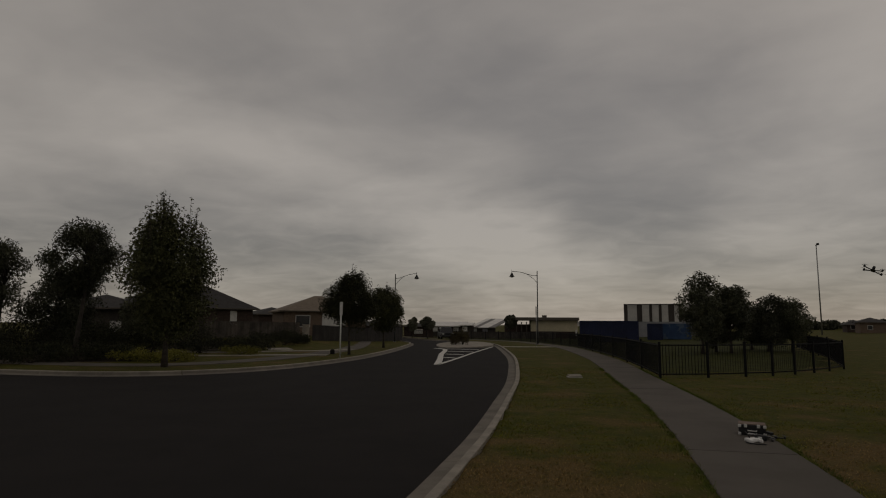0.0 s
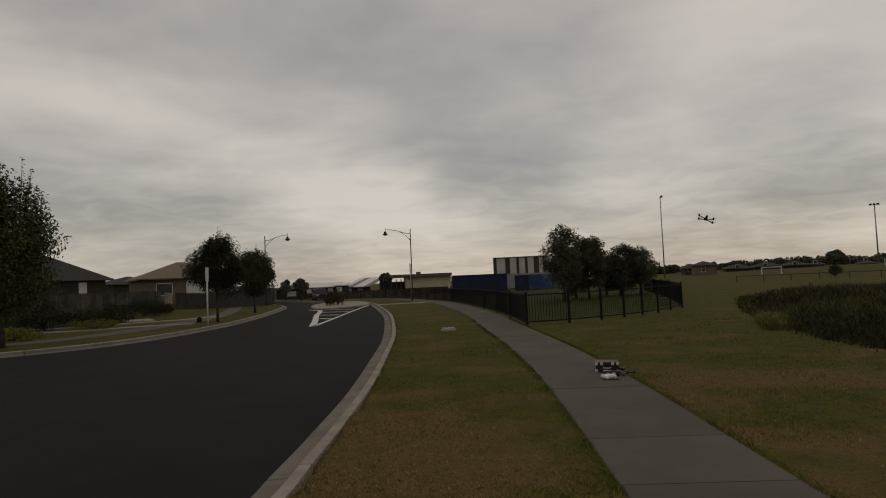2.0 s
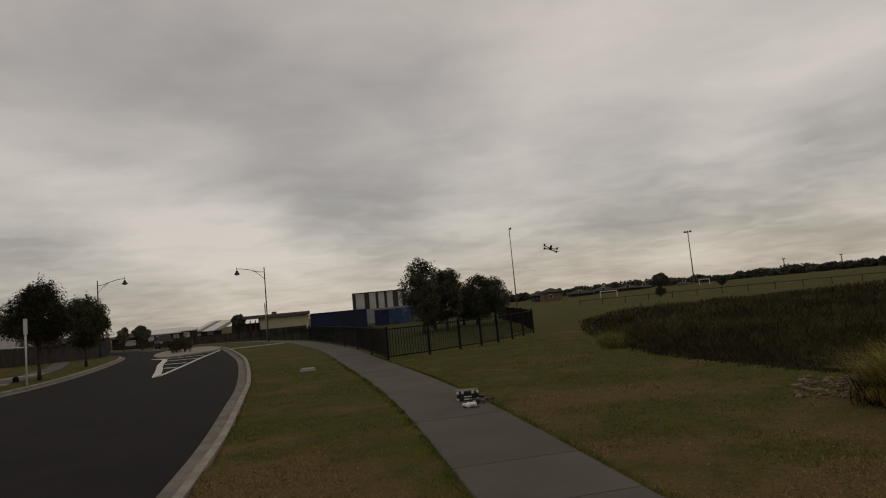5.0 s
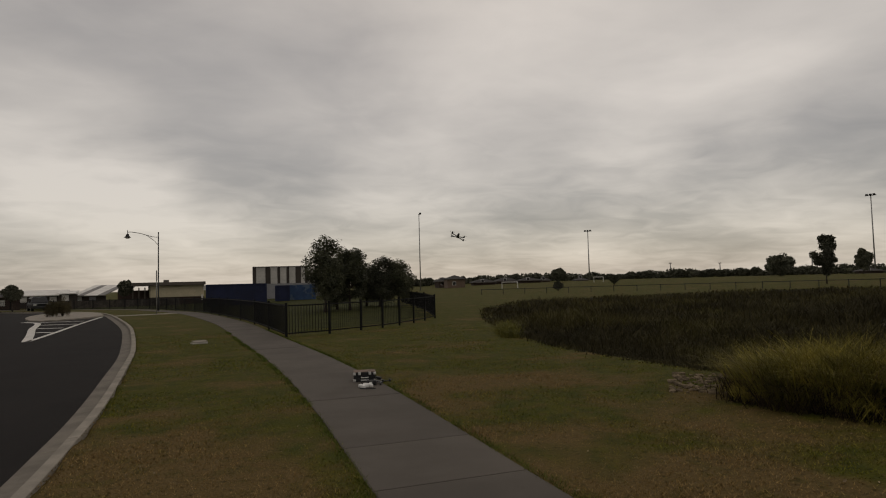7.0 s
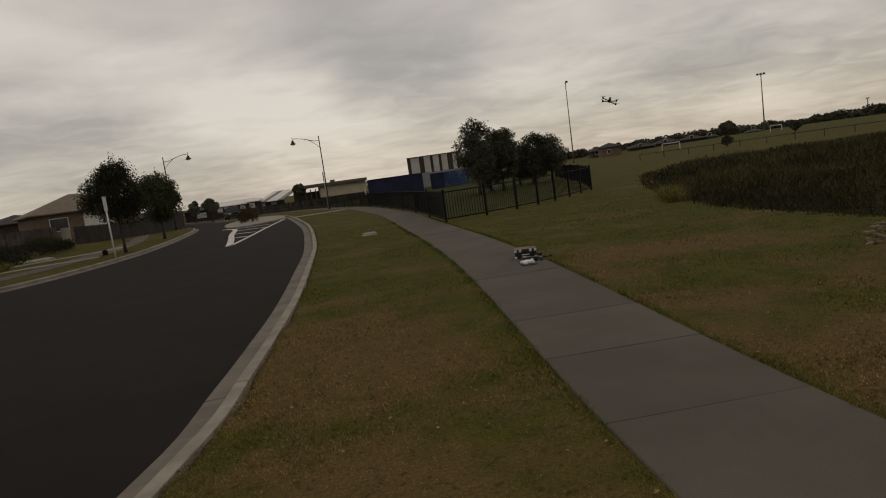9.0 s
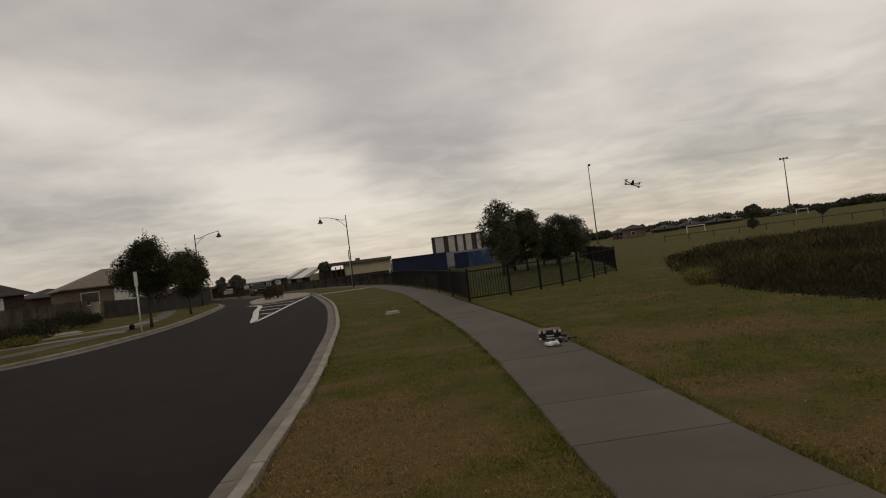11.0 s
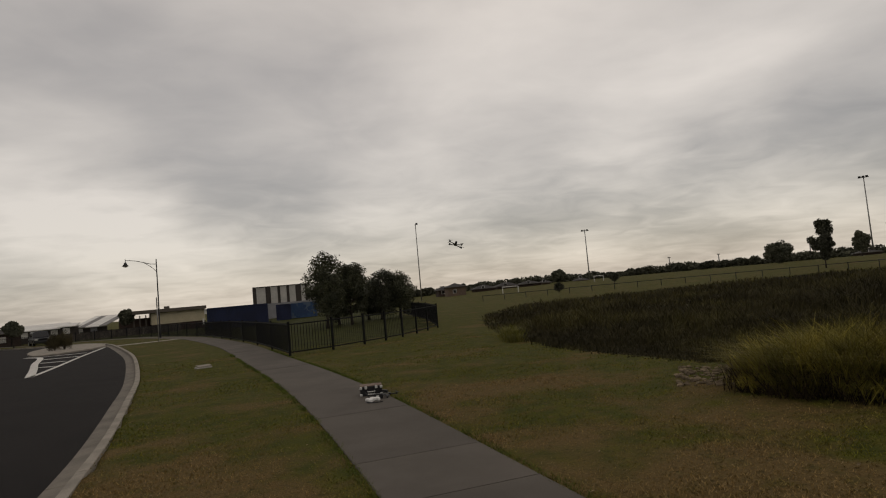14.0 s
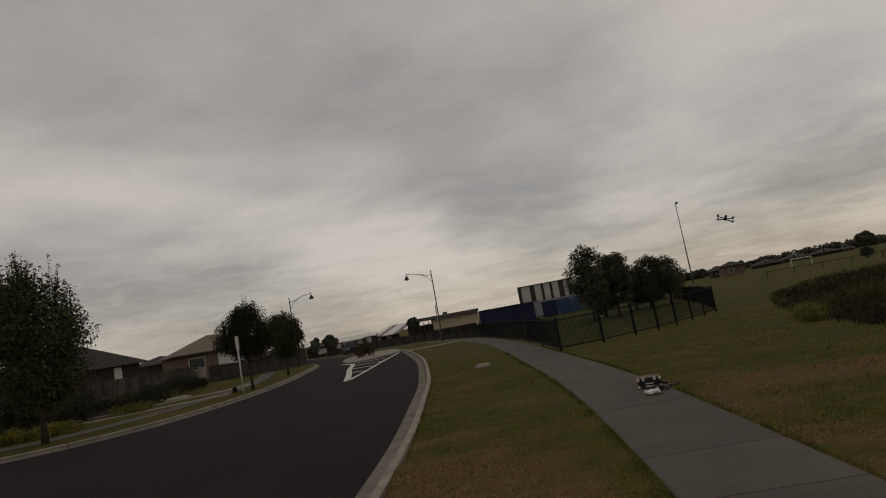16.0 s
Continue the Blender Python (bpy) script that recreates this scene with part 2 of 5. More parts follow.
def rise(x, y):
    """Ground heights shaped to fit the camera's view: level round the camera, falling gently beyond the bend, rising a
    little to either side.
    """
    d = min(max(0.0, y - 36.0), 134.0)
    low = -0.0092 * d * d / (d + 8.0) * (1.0 - smooth01((x - 8.0) / 22.0))
    bank = 0.55 * smooth01((-x - 13.0) / 9.0) * smooth01((y - 26.0) / 18.0) * (1.0 - smooth01((y - 60.0) / 60.0))
    return low + bank + 1.3 * smooth01((x - 28.0) / 85.0)


# ---- lines of the plan ----
KERB_R = [(-30, -12), (-16, -7.5), (-9, -4.2), (-4.2, -0.6), (-1.95, 2.0), (-1.15, 4.5), (-0.95, 6.2), (-0.80, 8.0), (-0.64, 10.5), (-0.53, 14.5), (-0.46, 20.5), (-0.85, 31.36), (-1.61, 40.47), (-2.22, 46.97), (-3.08, 54.93), (-4.55, 63.1), (-7.19, 70.77), (-12.34, 78.89), (-20.91, 87.19), (-58.73, 116.97)]
KERB_L = [(-70, 7), (-44, 16), (-33, 19.0), (-25, 20.2), (-19.5, 19.6), (-15.4, 19.3), (-13.0, 19.9), (-11.4, 21.3), (-10.3, 23.4), (-9.6, 26.4), (-9.15, 31), (-9.25, 37), (-9.7, 42.5), (-10.3, 48), (-11.0, 53.5), (-11.8, 58), (-13.2, 63.56), (-17.03, 70.08), (-25.78, 77.93), (-59.76, 104.77)]
WALK_R = [(1.6, -14), (1.85, -5), (2.0, 0.0), (2.17, 3.0), (2.33, 4.8), (2.48, 6.2), (2.76, 9.0), (2.98, 12.0), (3.13, 15.5), (3.2, 19.5), (3.4, 28.71), (3.26, 34.56), (2.58, 47.29), (1.74, 53.45), (0.31, 61.27), (-1.48, 69.15), (-4.92, 77.11), (-10.49, 84.54), (-20.58, 93.42), (-58.24, 123.13)]
WALK_L = [(-58, 15.5), (-44, 19.6), (-33, 22.4), (-25, 23.4), (-19.5, 22.7), (-15.6, 22.7), (-13.9, 24.0), (-12.6, 27), (-12.1, 31), (-12.0, 35.5), (-12.5, 41), (-13.9, 48), (-16.0, 57)]
kr, kl = curve_points(KERB_R, 0.3), curve_points(KERB_L, 0.3)
KR, KL = np.array([(p.x, p.y) for p in kr]), np.array([(p.x, p.y) for p in kl])


def side_distance(P, line):
    """Signed distance of points from a line: positive to its right."""
    out = np.empty(len(P))
    d = np.gradient(line, axis=0)
    for i in range(0, len(P), 20000):
        q = P[i:i + 20000, None, :] - line[None]
        j = (q ** 2).sum(-1).argmin(1)
        v = q[np.arange(len(j)), j]
        out[i:i + 20000] = np.sqrt((v ** 2).sum(1)) * np.sign(v[:, 0] * d[j, 1] - v[:, 1] * d[j, 0])
    return out


# reed bed: an oval hollow beside the lawn
MARSH = [(9.78, 5.05), (8.87, 7.86), (8.8, 10.5), (9.31, 14), (11.02, 19.1), (14.55, 26.54), (20.85, 36.56), (29.77, 42.88), (41.67, 42.96), (54.98, 35.96), (62.55, 23.93), (61.9, 10.94), (49.31, 1.75), (27.17, -1.55), (14.13, 0.56)]
MR = np.array([(p.x, p.y) for p in curve_points(MARSH + MARSH[:1], 0.6)])


def inside(P, ring):
    x, y = P[:, 0], P[:, 1]
    c = np.zeros(len(P), bool)
    for (x0, y0), (x1, y1) in zip(ring, np.roll(ring, -1, 0)):
        hit = ((y0 > y) != (y1 > y)) & (x < (x1 - x0) * (y - y0) / (y1 - y0 + 1e-12) + x0)
        c ^= hit
    return c


POND = (28.3, 13.2)


def marsh_depth(P):
    """How deep the hollow lies: 0 outside, falling over 2.5 m from its rim."""
    d = np.empty(len(P))
    for i in range(0, len(P), 20000):
        q = P[i:i + 20000, None, :] - MR[None]
        d[i:i + 20000] = np.sqrt((q ** 2).sum(-1).min(1))
    t = np.clip(d / 3.0, 0, 1)
    return np.where(inside(P, MR), t * t * (3 - 2 * t), 0.0)


# ---- ground ----
def stretch(parts):
    out = [parts[0][0]]
    for a, b, s in parts:
        n = max(1, round((b - a) / s))
        out += [a + (b - a) * k / n for k in range(1, n + 1)]
    return np.array(out)


def build_ground():
    xs = stretch([(-1800, -300, 300), (-300, -60, 30), (-60, -20, 2.0), (-20, -12.5, 0.5), (-12.5, 4.0, 0.2), (4.0, 14, 0.4), (14, 60, 1.5), (60, 300, 30), (300, 1800, 300)])
    ys = stretch([(-1800, -300, 300), (-300, -30, 30), (-30, -6, 1.0), (-6, 26, 0.25), (26, 82, 0.6), (82, 160, 5), (160, 300, 28), (300, 1800, 300)])
    X, Y = np.meshgrid(xs, ys)
    P = np.stack([X.ravel(), Y.ravel()], -1)
    Z = np.array([rise(x, y) for x, y in P])
    near = (np.abs(P[:, 0]) < 70) & (P[:, 1] > -40) & (P[:, 1] < 115)
    road = np.zeros(len(P))
    a, b = side_distance(P[near], KR), side_distance(P[near], KL)
    road[near] = np.clip(np.minimum(-a - 0.06, b - 0.06) / 0.22, 0, 1)
    wet = np.zeros(len(P))
    wet[near] = marsh_depth(P[near])
    lumps = np.array([noise.noise((x * 0.45, y * 0.45, 0.0)) * 0.018 + noise.noise((x * 1.9, y * 1.9, 4.0)) * 0.007 for x, y in P])
    Z = Z - 0.34 * road - 0.45 * wet + lumps * (1 - road) - 0.006
    n, m = len(xs), len(ys)
    faces = [(j * n + i, j * n + i + 1, (j + 1) * n + i + 1, (j + 1) * n + i) for j in range(m - 1) for i in range(n - 1)]
    me = bpy.data.meshes.new("ground")
    me.from_pydata(np.column_stack([P, Z]).tolist(), [], faces)
    for mm in ("grass", "marsh", "soil", "school_grass"):
        me.materials.append(M[mm])
    mid = np.array([P[list(f)].mean(0) for f in faces])
    idx = np.zeros(len(faces), int)
    nm = (np.abs(mid[:, 0]) < 70) & (mid[:, 1] > -40) & (mid[:, 1] < 115)
    idx[nm] = np.where(marsh_depth(mid[nm]) > 0.06, 1, 0)
    bl = side_distance(mid[nm], KL)
    bed = (bl < -4.2) & (bl > -13.0) & (mid[nm][:, 1] < 40.0) & (mid[nm][:, 1] > -10) & (mid[nm][:, 0] > -60) & (mid[nm][:, 0] < -18.0)
    tmp = idx[nm]
    tmp[bed] = 2
    yard = np.array([(4.55, 22.66), (7.71, 24.55), (9.79, 25.52), (13.7, 30.64), (20.3, 51.63), (39.72, 118.52), (-21.31, 120.17), (-8.58, 80.93), (0.78, 64.57), (3.08, 52.38), (4.17, 35.94)])
    tmp[inside(mid[nm], yard)] = 3
    idx[nm] = tmp
    me.polygons.foreach_set("material_index", idx.tolist())
    me.polygons.foreach_set("use_smooth", [True] * len(faces))
    return tagged(new("ground", me), "mown lawn with dry brown patches, green and straw coloured", "ground", kind="structure")


ground = build_ground()


def strip(bm, line, profile, lift=True):
    """Sweeps a profile of (offset to the right, height) along a line."""
    rows = []
    for p, s in zip(line, sides_of(line)):
        z = rise(p.x, p.y) if lift else 0.0
        rows.append([bm.verts.new((p.x + s.x * o, p.y + s.y * o, z + h)) for o, h in profile])
    for a, b in zip(rows, rows[1:]):
        for i in range(len(profile) - 1):
            bm.faces.new((a[i], a[i + 1], b[i + 1], b[i]))
    for r, flip in ((rows[0], False), (rows[-1], True)):
        try:
            bm.faces.new(r if flip else list(reversed(r)))
        except ValueError:
            pass
    return bm


def build_road():
    bm = bmesh.new()
    n = 110
    a = [kr[min(len(kr) - 1, round(i * (len(kr) - 1) / n))] for i in range(n + 1)]
    rows = []
    for p, s in zip(a, sides_of(a)):
        j = ((KL - np.array([p.x, p.y])) ** 2).sum(1).argmin()
        q = kl[j]
        u = Vector((p.x - s.x * 0.3, p.y - s.y * 0.3, 0))
        v = Vector((q.x, q.y, 0)) + (u - Vector((q.x, q.y, 0))).normalized() * 0.25
        row = []
        for k in range(9):
            w = u.lerp(v, k / 8)
            row.append(bm.verts.new((w.x, w.y, rise(w.x, w.y) - 0.125 + 0.06 * (1 - (k / 4 - 1) ** 2))))
        rows.append(row)
    for r0, r1 in zip(rows, rows[1:]):
        for i in range(8):
            bm.faces.new((r0[i], r1[i], r1[i + 1], r0[i + 1]))
    bmesh.ops.recalc_face_normals(bm, faces=bm.faces)
    ob = part("road", bm, M["asphalt"], smooth=True)
    return tagged(ob, "dark grey worn asphalt road curving between concrete kerbs", "road", kind="structure")


road = build_road()
KERB_PROFILE = [(0.0, -0.2), (0.0, 0.012), (-0.02, 0.02), (-0.115, 0.018), (-0.135, -0.005), (-0.15, -0.085), (-0.17, -0.105), (-0.43, -0.120), (-0.44, -0.2)]


def kerb_run(name, line, flip, label, length):
    """Kerb and channel, cast in lengths with open joints between them."""
    run = tagged(new(name), label, "kerb", kind="structure")
    prof = [(-o if flip else o, h) for o, h in KERB_PROFILE]
    n = round(length / 0.3)
    for i in range(0, len(line) - 1, n):
        seg = [p.copy() for p in line[i:i + n + 1]]
        if len(seg) < 2:
            break
        if (seg[0] - Vector((0, 14, 0))).length > 95:
            continue
        seg[-1] = seg[-1] + (seg[-2] - seg[-1]).normalized() * 0.018
        bm = bmesh.new()
        strip(bm, seg, prof)
        bmesh.ops.recalc_face_normals(bm, faces=bm.faces)
        bm.faces.ensure_lookup_table()
        for k, f in enumerate(bm.faces):
            f.material_index = 1 if k % 8 in (4, 5, 6, 7) and len(f.verts) == 4 else 0
        part("kerb_length", bm, [M["kerb"], M["channel"]], run)
    return run


kerb_run("kerb_near", kr, False, "pale concrete kerb and channel with open joints beside the lawn", 2.4)
kerb_run("kerb_far", kl, True, "pale concrete kerb and channel along the opposite verge", 2.4)


def slab_path(name, ctrl, width, joints, label, top=0.012):
    """A footpath of cast slabs: joints are distances along the line."""
    run = tagged(new(name), label, "footpath", kind="structure")
    line = curve_points(ctrl, 0.1)
    for a, b in zip(joints, joints[1:]):
        seg = line[a:b + 1:max(1, (b - a) // 6)]
        if len(seg) < 2:
            break
        if (b - a) % max(1, (b - a) // 6):
            seg.append(line[min(b, len(line) - 1)])
        seg = [p.copy() for p in seg]
        seg[0] = seg[0] + (seg[1] - seg[0]).normalized() * 0.006
        seg[-1] = seg[-1] + (seg[-2] - seg[-1]).normalized() * 0.006
        bm = bmesh.new()
        w = width / 2
        t = top + random.uniform(-0.003, 0.003)
        strip(bm, seg, [(-w, -0.1), (-w, t - 0.008), (-w + 0.012, t), (w - 0.012, t), (w, t - 0.008), (w, -0.1)])
        bmesh.ops.recalc_face_normals(bm, faces=bm.faces)
        part("slab", bm, M["concrete"], run)
    return run


def joint_steps(ctrl, ys, step, total=None):
    """Indices along a line: at the given y where it passes them, then at even steps."""
    line = curve_points(ctrl, 0.1)
    idx = [min(range(len(line)), key=lambda i: abs(line[i].y - y)) for y in ys]
    first = list(range(idx[0] % step, idx[0], step))
    return first + idx + list(range(idx[-1] + step, (total or len(line)) - 1, step))


slab_path("footpath", WALK_R, 1.41, joint_steps(WALK_R, [0.65, 2.05, 3.42, 4.8, 6.17, 8.95, 11.7], 28), "grey concrete footpath of cast slabs with dark joints")
slab_path("footpath_opposite", WALK_L, 1.5, joint_steps(WALK_L, [27.0, 30.0], 27), "grey concrete footpath behind the opposite kerb")

# ---- plants ----
M["bark"] = material("bark", (0.060, 0.048, 0.038), (0.034, 0.028, 0.023), 9, 0.95, bump=0.012, fine=60)
M["gum_bark"] = material("smooth_gum_bark", (0.060, 0.050, 0.042), (0.034, 0.029, 0.025), 5, 0.9, bump=0.006, fine=50)
M["leaf_pear"] = material("dark_green_leaf", (0.066, 0.067, 0.025), (0.034, 0.037, 0.015), 1.6, 0.7, fine=14, vary=0.45, spec=0.25)
M["leaf_gum"] = material("grey_green_leaf", (0.070, 0.072, 0.038), (0.040, 0.043, 0.024), 1.3, 0.65, fine=10, vary=0.4, spec=0.35)
# far leaves are paler: the haze of distance is put into their colour
M["leaf_hazed"] = material("hazed_tree_leaf", (0.100, 0.100, 0.068), (0.066, 0.068, 0.048), 0.4, 0.8, fine=4, vary=0.4, spec=0.2)
M["leaf_shrub"] = material("shrub_leaf", (0.036, 0.037, 0.017), (0.018, 0.020, 0.011), 2.0, 0.75, fine=14, vary=0.45, spec=0.2)
M["leaf_bush"] = material("olive_bush_leaf", (0.125, 0.102, 0.052), (0.070, 0.058, 0.030), 2.0, 0.8, fine=14, vary=0.35, spec=0.2)
M["leaf_lime"] = material("yellow_green_foliage", (0.165, 0.150, 0.026), (0.085, 0.084, 0.018), 3.0, 0.7, fine=14, vary=0.35, spec=0.2)
M["reed"] = material("dull_reed", (0.040, 0.034, 0.015), (0.022, 0.019, 0.009), 0.35, 0.85, fine=8, vary=0.25, spec=0.15,
                     patch=(0.058, 0.050, 0.017), patch_scale=0.22)
M["strap"] = material("strappy_leaf", (0.205, 0.170, 0.034), (0.092, 0.084, 0.020), 2.5, 0.75, fine=20, vary=0.5, spec=0.12,
                      patch=(0.235, 0.170, 0.050), patch_scale=3.0, patch_edge=(0.62, 0.74))


def leaf_mesh(name, centres, normals, sizes, mat, rng, slim=0.5):
    """Many small folded leaves in one mesh: five corners and two faces each."""
    n = len(centres)
    a = rng.normal(size=(n, 3))
    a -= (a * normals).sum(1)[:, None] * normals
    a /= np.linalg.norm(a, axis=1)[:, None] + 1e-9
    b = np.cross(normals, a)
    s = sizes[:, None]
    fold = normals * s * 0.14
    v = np.stack([centres - a * s * 0.5, centres + b * s * slim * 0.5 + fold, centres + a * s * 0.55, centres - b * s * slim * 0.5 + fold], 1).reshape(-1, 3)
    i = np.arange(n) * 4
    f = np.concatenate([np.stack([i, i + 1, i + 2], 1), np.stack([i, i + 2, i + 3], 1)])
    me = bpy.data.meshes.new(name)
    me.from_pydata(v.tolist(), [], f.tolist())
    me.materials.append(mat)
    return me


def unit(v):
    return v / (np.linalg.norm(v, axis=-1, keepdims=True) + 1e-9)


def tree(name, x, y, height, width, base, label, mat, bark, seed, leaves=5000, leaf=0.09, shoots=0, clumps=46, trunk=0.06, droop=0.0, group="", shape=0.75, slim=0.5, lean=0.0, skirt=0.25):
    """A trunk with limbs, and a crown of leaf clumps with gaps between them."""
    rng = np.random.default_rng(seed)
    z0 = rise(x, y)
    root = thing(name, pose(x, y, z0 - 0.03), label, "tree", group)
    bm = bmesh.new()
    bend = rng.uniform(-1, 1, 2) * 0.04 * height
    line = [Vector((bend[0] * t * t + lean * t, bend[1] * t * t, height * 0.8 * t)) for t in np.linspace(0, 1, 7)]
    tube(bm, line, [trunk * (1.35 if i == 0 else 1.0) * (1 - 0.78 * i / 6) for i in range(7)], 9)
    # clump centres inside an egg, more of them near its skin
    mid, half = (base + height) / 2, (height - base) / 2
    C = []
    while len(C) < clumps:
        d = unit(rng.normal(size=3))
        r = rng.uniform(0.35, 1.0) ** 0.6
        p = d * r
        taper = 1.0 - (1 - shape) * max(0.0, p[2]) - skirt * max(0.0, -p[2])
        lump = 0.8 + 0.35 * noise.noise((d[0] * 1.6 + seed, d[1] * 1.6, d[2] * 1.6))
        C.append((p[0] * width / 2 * taper * lump * 0.86, p[1] * width / 2 * taper * lump * 0.86, mid + p[2] * half * 0.9))
    C = np.array(C)
    for c in C[:: max(1, clumps // 22)]:
        low = line[0].lerp(line[-1], min(0.9, base * 1.05 / (height * 0.8)))
        s = low.lerp(line[-1], min(0.92, max(0.0, (c[2] - base) / (height - base) * 0.8)))
        e = Vector(c)
        m = s.lerp(e, 0.5) + Vector((0, 0, 0.08 * height * rng.uniform(-0.3, 1)))
        tube(bm, [s, m, e], [trunk * 0.42, trunk * 0.26, trunk * 0.08], 5)
    sh = []
    for _ in range(shoots):
        c = C[rng.integers(len(C))]
        if c[2] < mid + half * 0.15:
            continue
        top = Vector((c[0] * 1.05 + rng.normal() * 0.04, c[1] * 1.05 + rng.normal() * 0.04, c[2] + rng.uniform(0.3, 0.75) * half * 0.7))
        tube(bm, [Vector(c), Vector(c).lerp(top, 0.5), top], [0.012, 0.008, 0.004], 4)
        for k in range(14):
            sh.append(np.array(Vector(c).lerp(top, k / 13)) + rng.normal(size=3) * 0.45 * leaf)
    part("trunk", bm, bark, root, smooth=True)
    which = rng.integers(0, clumps, leaves)
    cr = width * 0.125 * (1 + 0.5 * rng.random(clumps))
    off = unit(rng.normal(size=(leaves, 3))) * (rng.random((leaves, 1)) ** 0.45) * cr[which][:, None]
    off[:, 2] *= 0.85
    P = C[which] + off
    P[:, 2] -= droop * np.abs(rng.normal(size=leaves)) * cr[which]
    if sh:
        P = np.concatenate([P, np.array(sh)])
    nrm = unit(unit(P - np.array([0, 0, mid])) * 0.5 + rng.normal(size=P.shape) * 0.6 + np.array([0, 0, 0.25]))
    crown = new("crown", leaf_mesh("crown", P, nrm, leaf * rng.uniform(0.7, 1.35, len(P)), mat, rng, slim))
    crown.parent = root
    return root


def shrub(name, x, y, height, width, label, mat, seed, leaves=1400, leaf=0.07, group="", depth=1.0):
    rng = np.random.default_rng(seed)
    root = thing(name, pose(x, y, rise(x, y) - 0.02), label, "shrub", group)
    bm = bmesh.new()
    tips = []
    for _ in range(16):
        d = unit(rng.normal(size=3) * np.array([1, depth, 0.6]))
        e = Vector((d[0] * width * 0.42, d[1] * width * 0.42 * depth, height * rng.uniform(0.35, 0.9) * (1 - 0.35 * np.hypot(d[0], d[1]))))
        tube(bm, [(0, 0, 0), (e.x * 0.35, e.y * 0.35, e.z * 0.55), e], [0.018, 0.012, 0.005], 5)
        tips.append(e)
    part("stems", bm, M["bark"], root)
    tips = np.array(tips)
    w = rng.integers(0, len(tips), leaves)
    P = tips[w] + unit(rng.normal(size=(leaves, 3))) * (rng.random((leaves, 1)) ** 0.5) * np.array([width * 0.24, width * 0.24 * depth, height * 0.3])
    P[:, 2] = np.clip(P[:, 2], 0.02, None)
    nrm = unit(rng.normal(size=P.shape) + np.array([0, 0, 0.5]))
    ob = new("foliage", leaf_mesh("foliage", P, nrm, leaf * rng.uniform(0.6, 1.4, leaves), mat, rng, 0.45))
    ob.parent = root
    return root


def blade_mesh(name, roots, heights, widths, leans, mat, rng, bends=1):
    """Bent grass blades: roots, heights, widths, and how far the tips lean."""
    n = len(roots)
    th = rng.uniform(0, 2 * np.pi, n)
    lean = np.stack([np.cos(th), np.sin(th), np.zeros(n)], 1) * (leans * heights)[:, None]
    ph = rng.uniform(0, 2 * np.pi, n)
    w = np.stack([np.cos(ph), np.sin(ph), np.zeros(n)], 1) * widths[:, None] / 2
    up = np.zeros((n, 3))
    up[:, 2] = heights
    if bends == 1:
        v = np.stack([roots - w, roots + w, roots + up + lean], 1)
        i = np.arange(n) * 3
        f = np.stack([i, i + 1, i + 2], 1)
    else:
        m = roots + up * 0.62 + lean * 0.3
        t = roots + up * np.where(leans > 0.8, 0.72, 1.0)[:, None] + lean
        v = np.stack([roots - w, roots + w, m + w * 0.8, m - w * 0.8, t], 1)
        i = np.arange(n) * 5
        f = np.concatenate([np.stack([i, i + 1, i + 2], 1), np.stack([i, i + 2, i + 3], 1), np.stack([i + 3, i + 2, i + 4], 1)])
    me = bpy.data.meshes.new(name)
    me.from_pydata(v.reshape(-1, 3).tolist(), [], f.tolist())
    me.materials.append(mat)
    return me


wl = np.array([(p.x, p.y) for p in curve_points(WALK_R, 0.3)])
wl2 = np.array([(p.x, p.y) for p in curve_points(WALK_L, 0.3)])


def lawn_blades():
    rng = np.random.default_rng(5)
    n = 460000
    d = np.exp(rng.uniform(np.log(1.3), np.log(25), n))
    az = rng.uniform(radians(-75), radians(98), n)
    P = np.stack([np.sin(az) * d, np.cos(az) * d], 1)
    clear = (side_distance(P, KR) > 0.005) & (np.abs(side_distance(P, wl)) > 0.69) & (marsh_depth(P) < 0.03)
    thin = np.array([noise.noise((x * 0.9, y * 0.9, 2.0)) for x, y in P])
    clear &= thin + rng.uniform(-0.5, 0.5, n) > -0.28
    P, d, thin = P[clear], d[clear], thin[clear]
    z = np.array([rise(x, y) for x, y in P]) - 0.008
    edge = np.abs(np.abs(side_distance(P, wl)) - 0.72) < 0.12
    h = (0.010 + 0.016 * rng.random(len(P)) + 0.014 * np.clip(thin, 0, 1)) * np.where(edge, 1.35, 1.0)
    me = blade_mesh("lawn_grass", np.column_stack([P, z]), h, 0.0035 + 0.0012 * d, rng.uniform(0.3, 1.5, len(P)), M["blade"], rng)
    tagged(new("lawn_grass", me), "short mown grass blades, green mixed with dry straw", "grass", kind="stuff")


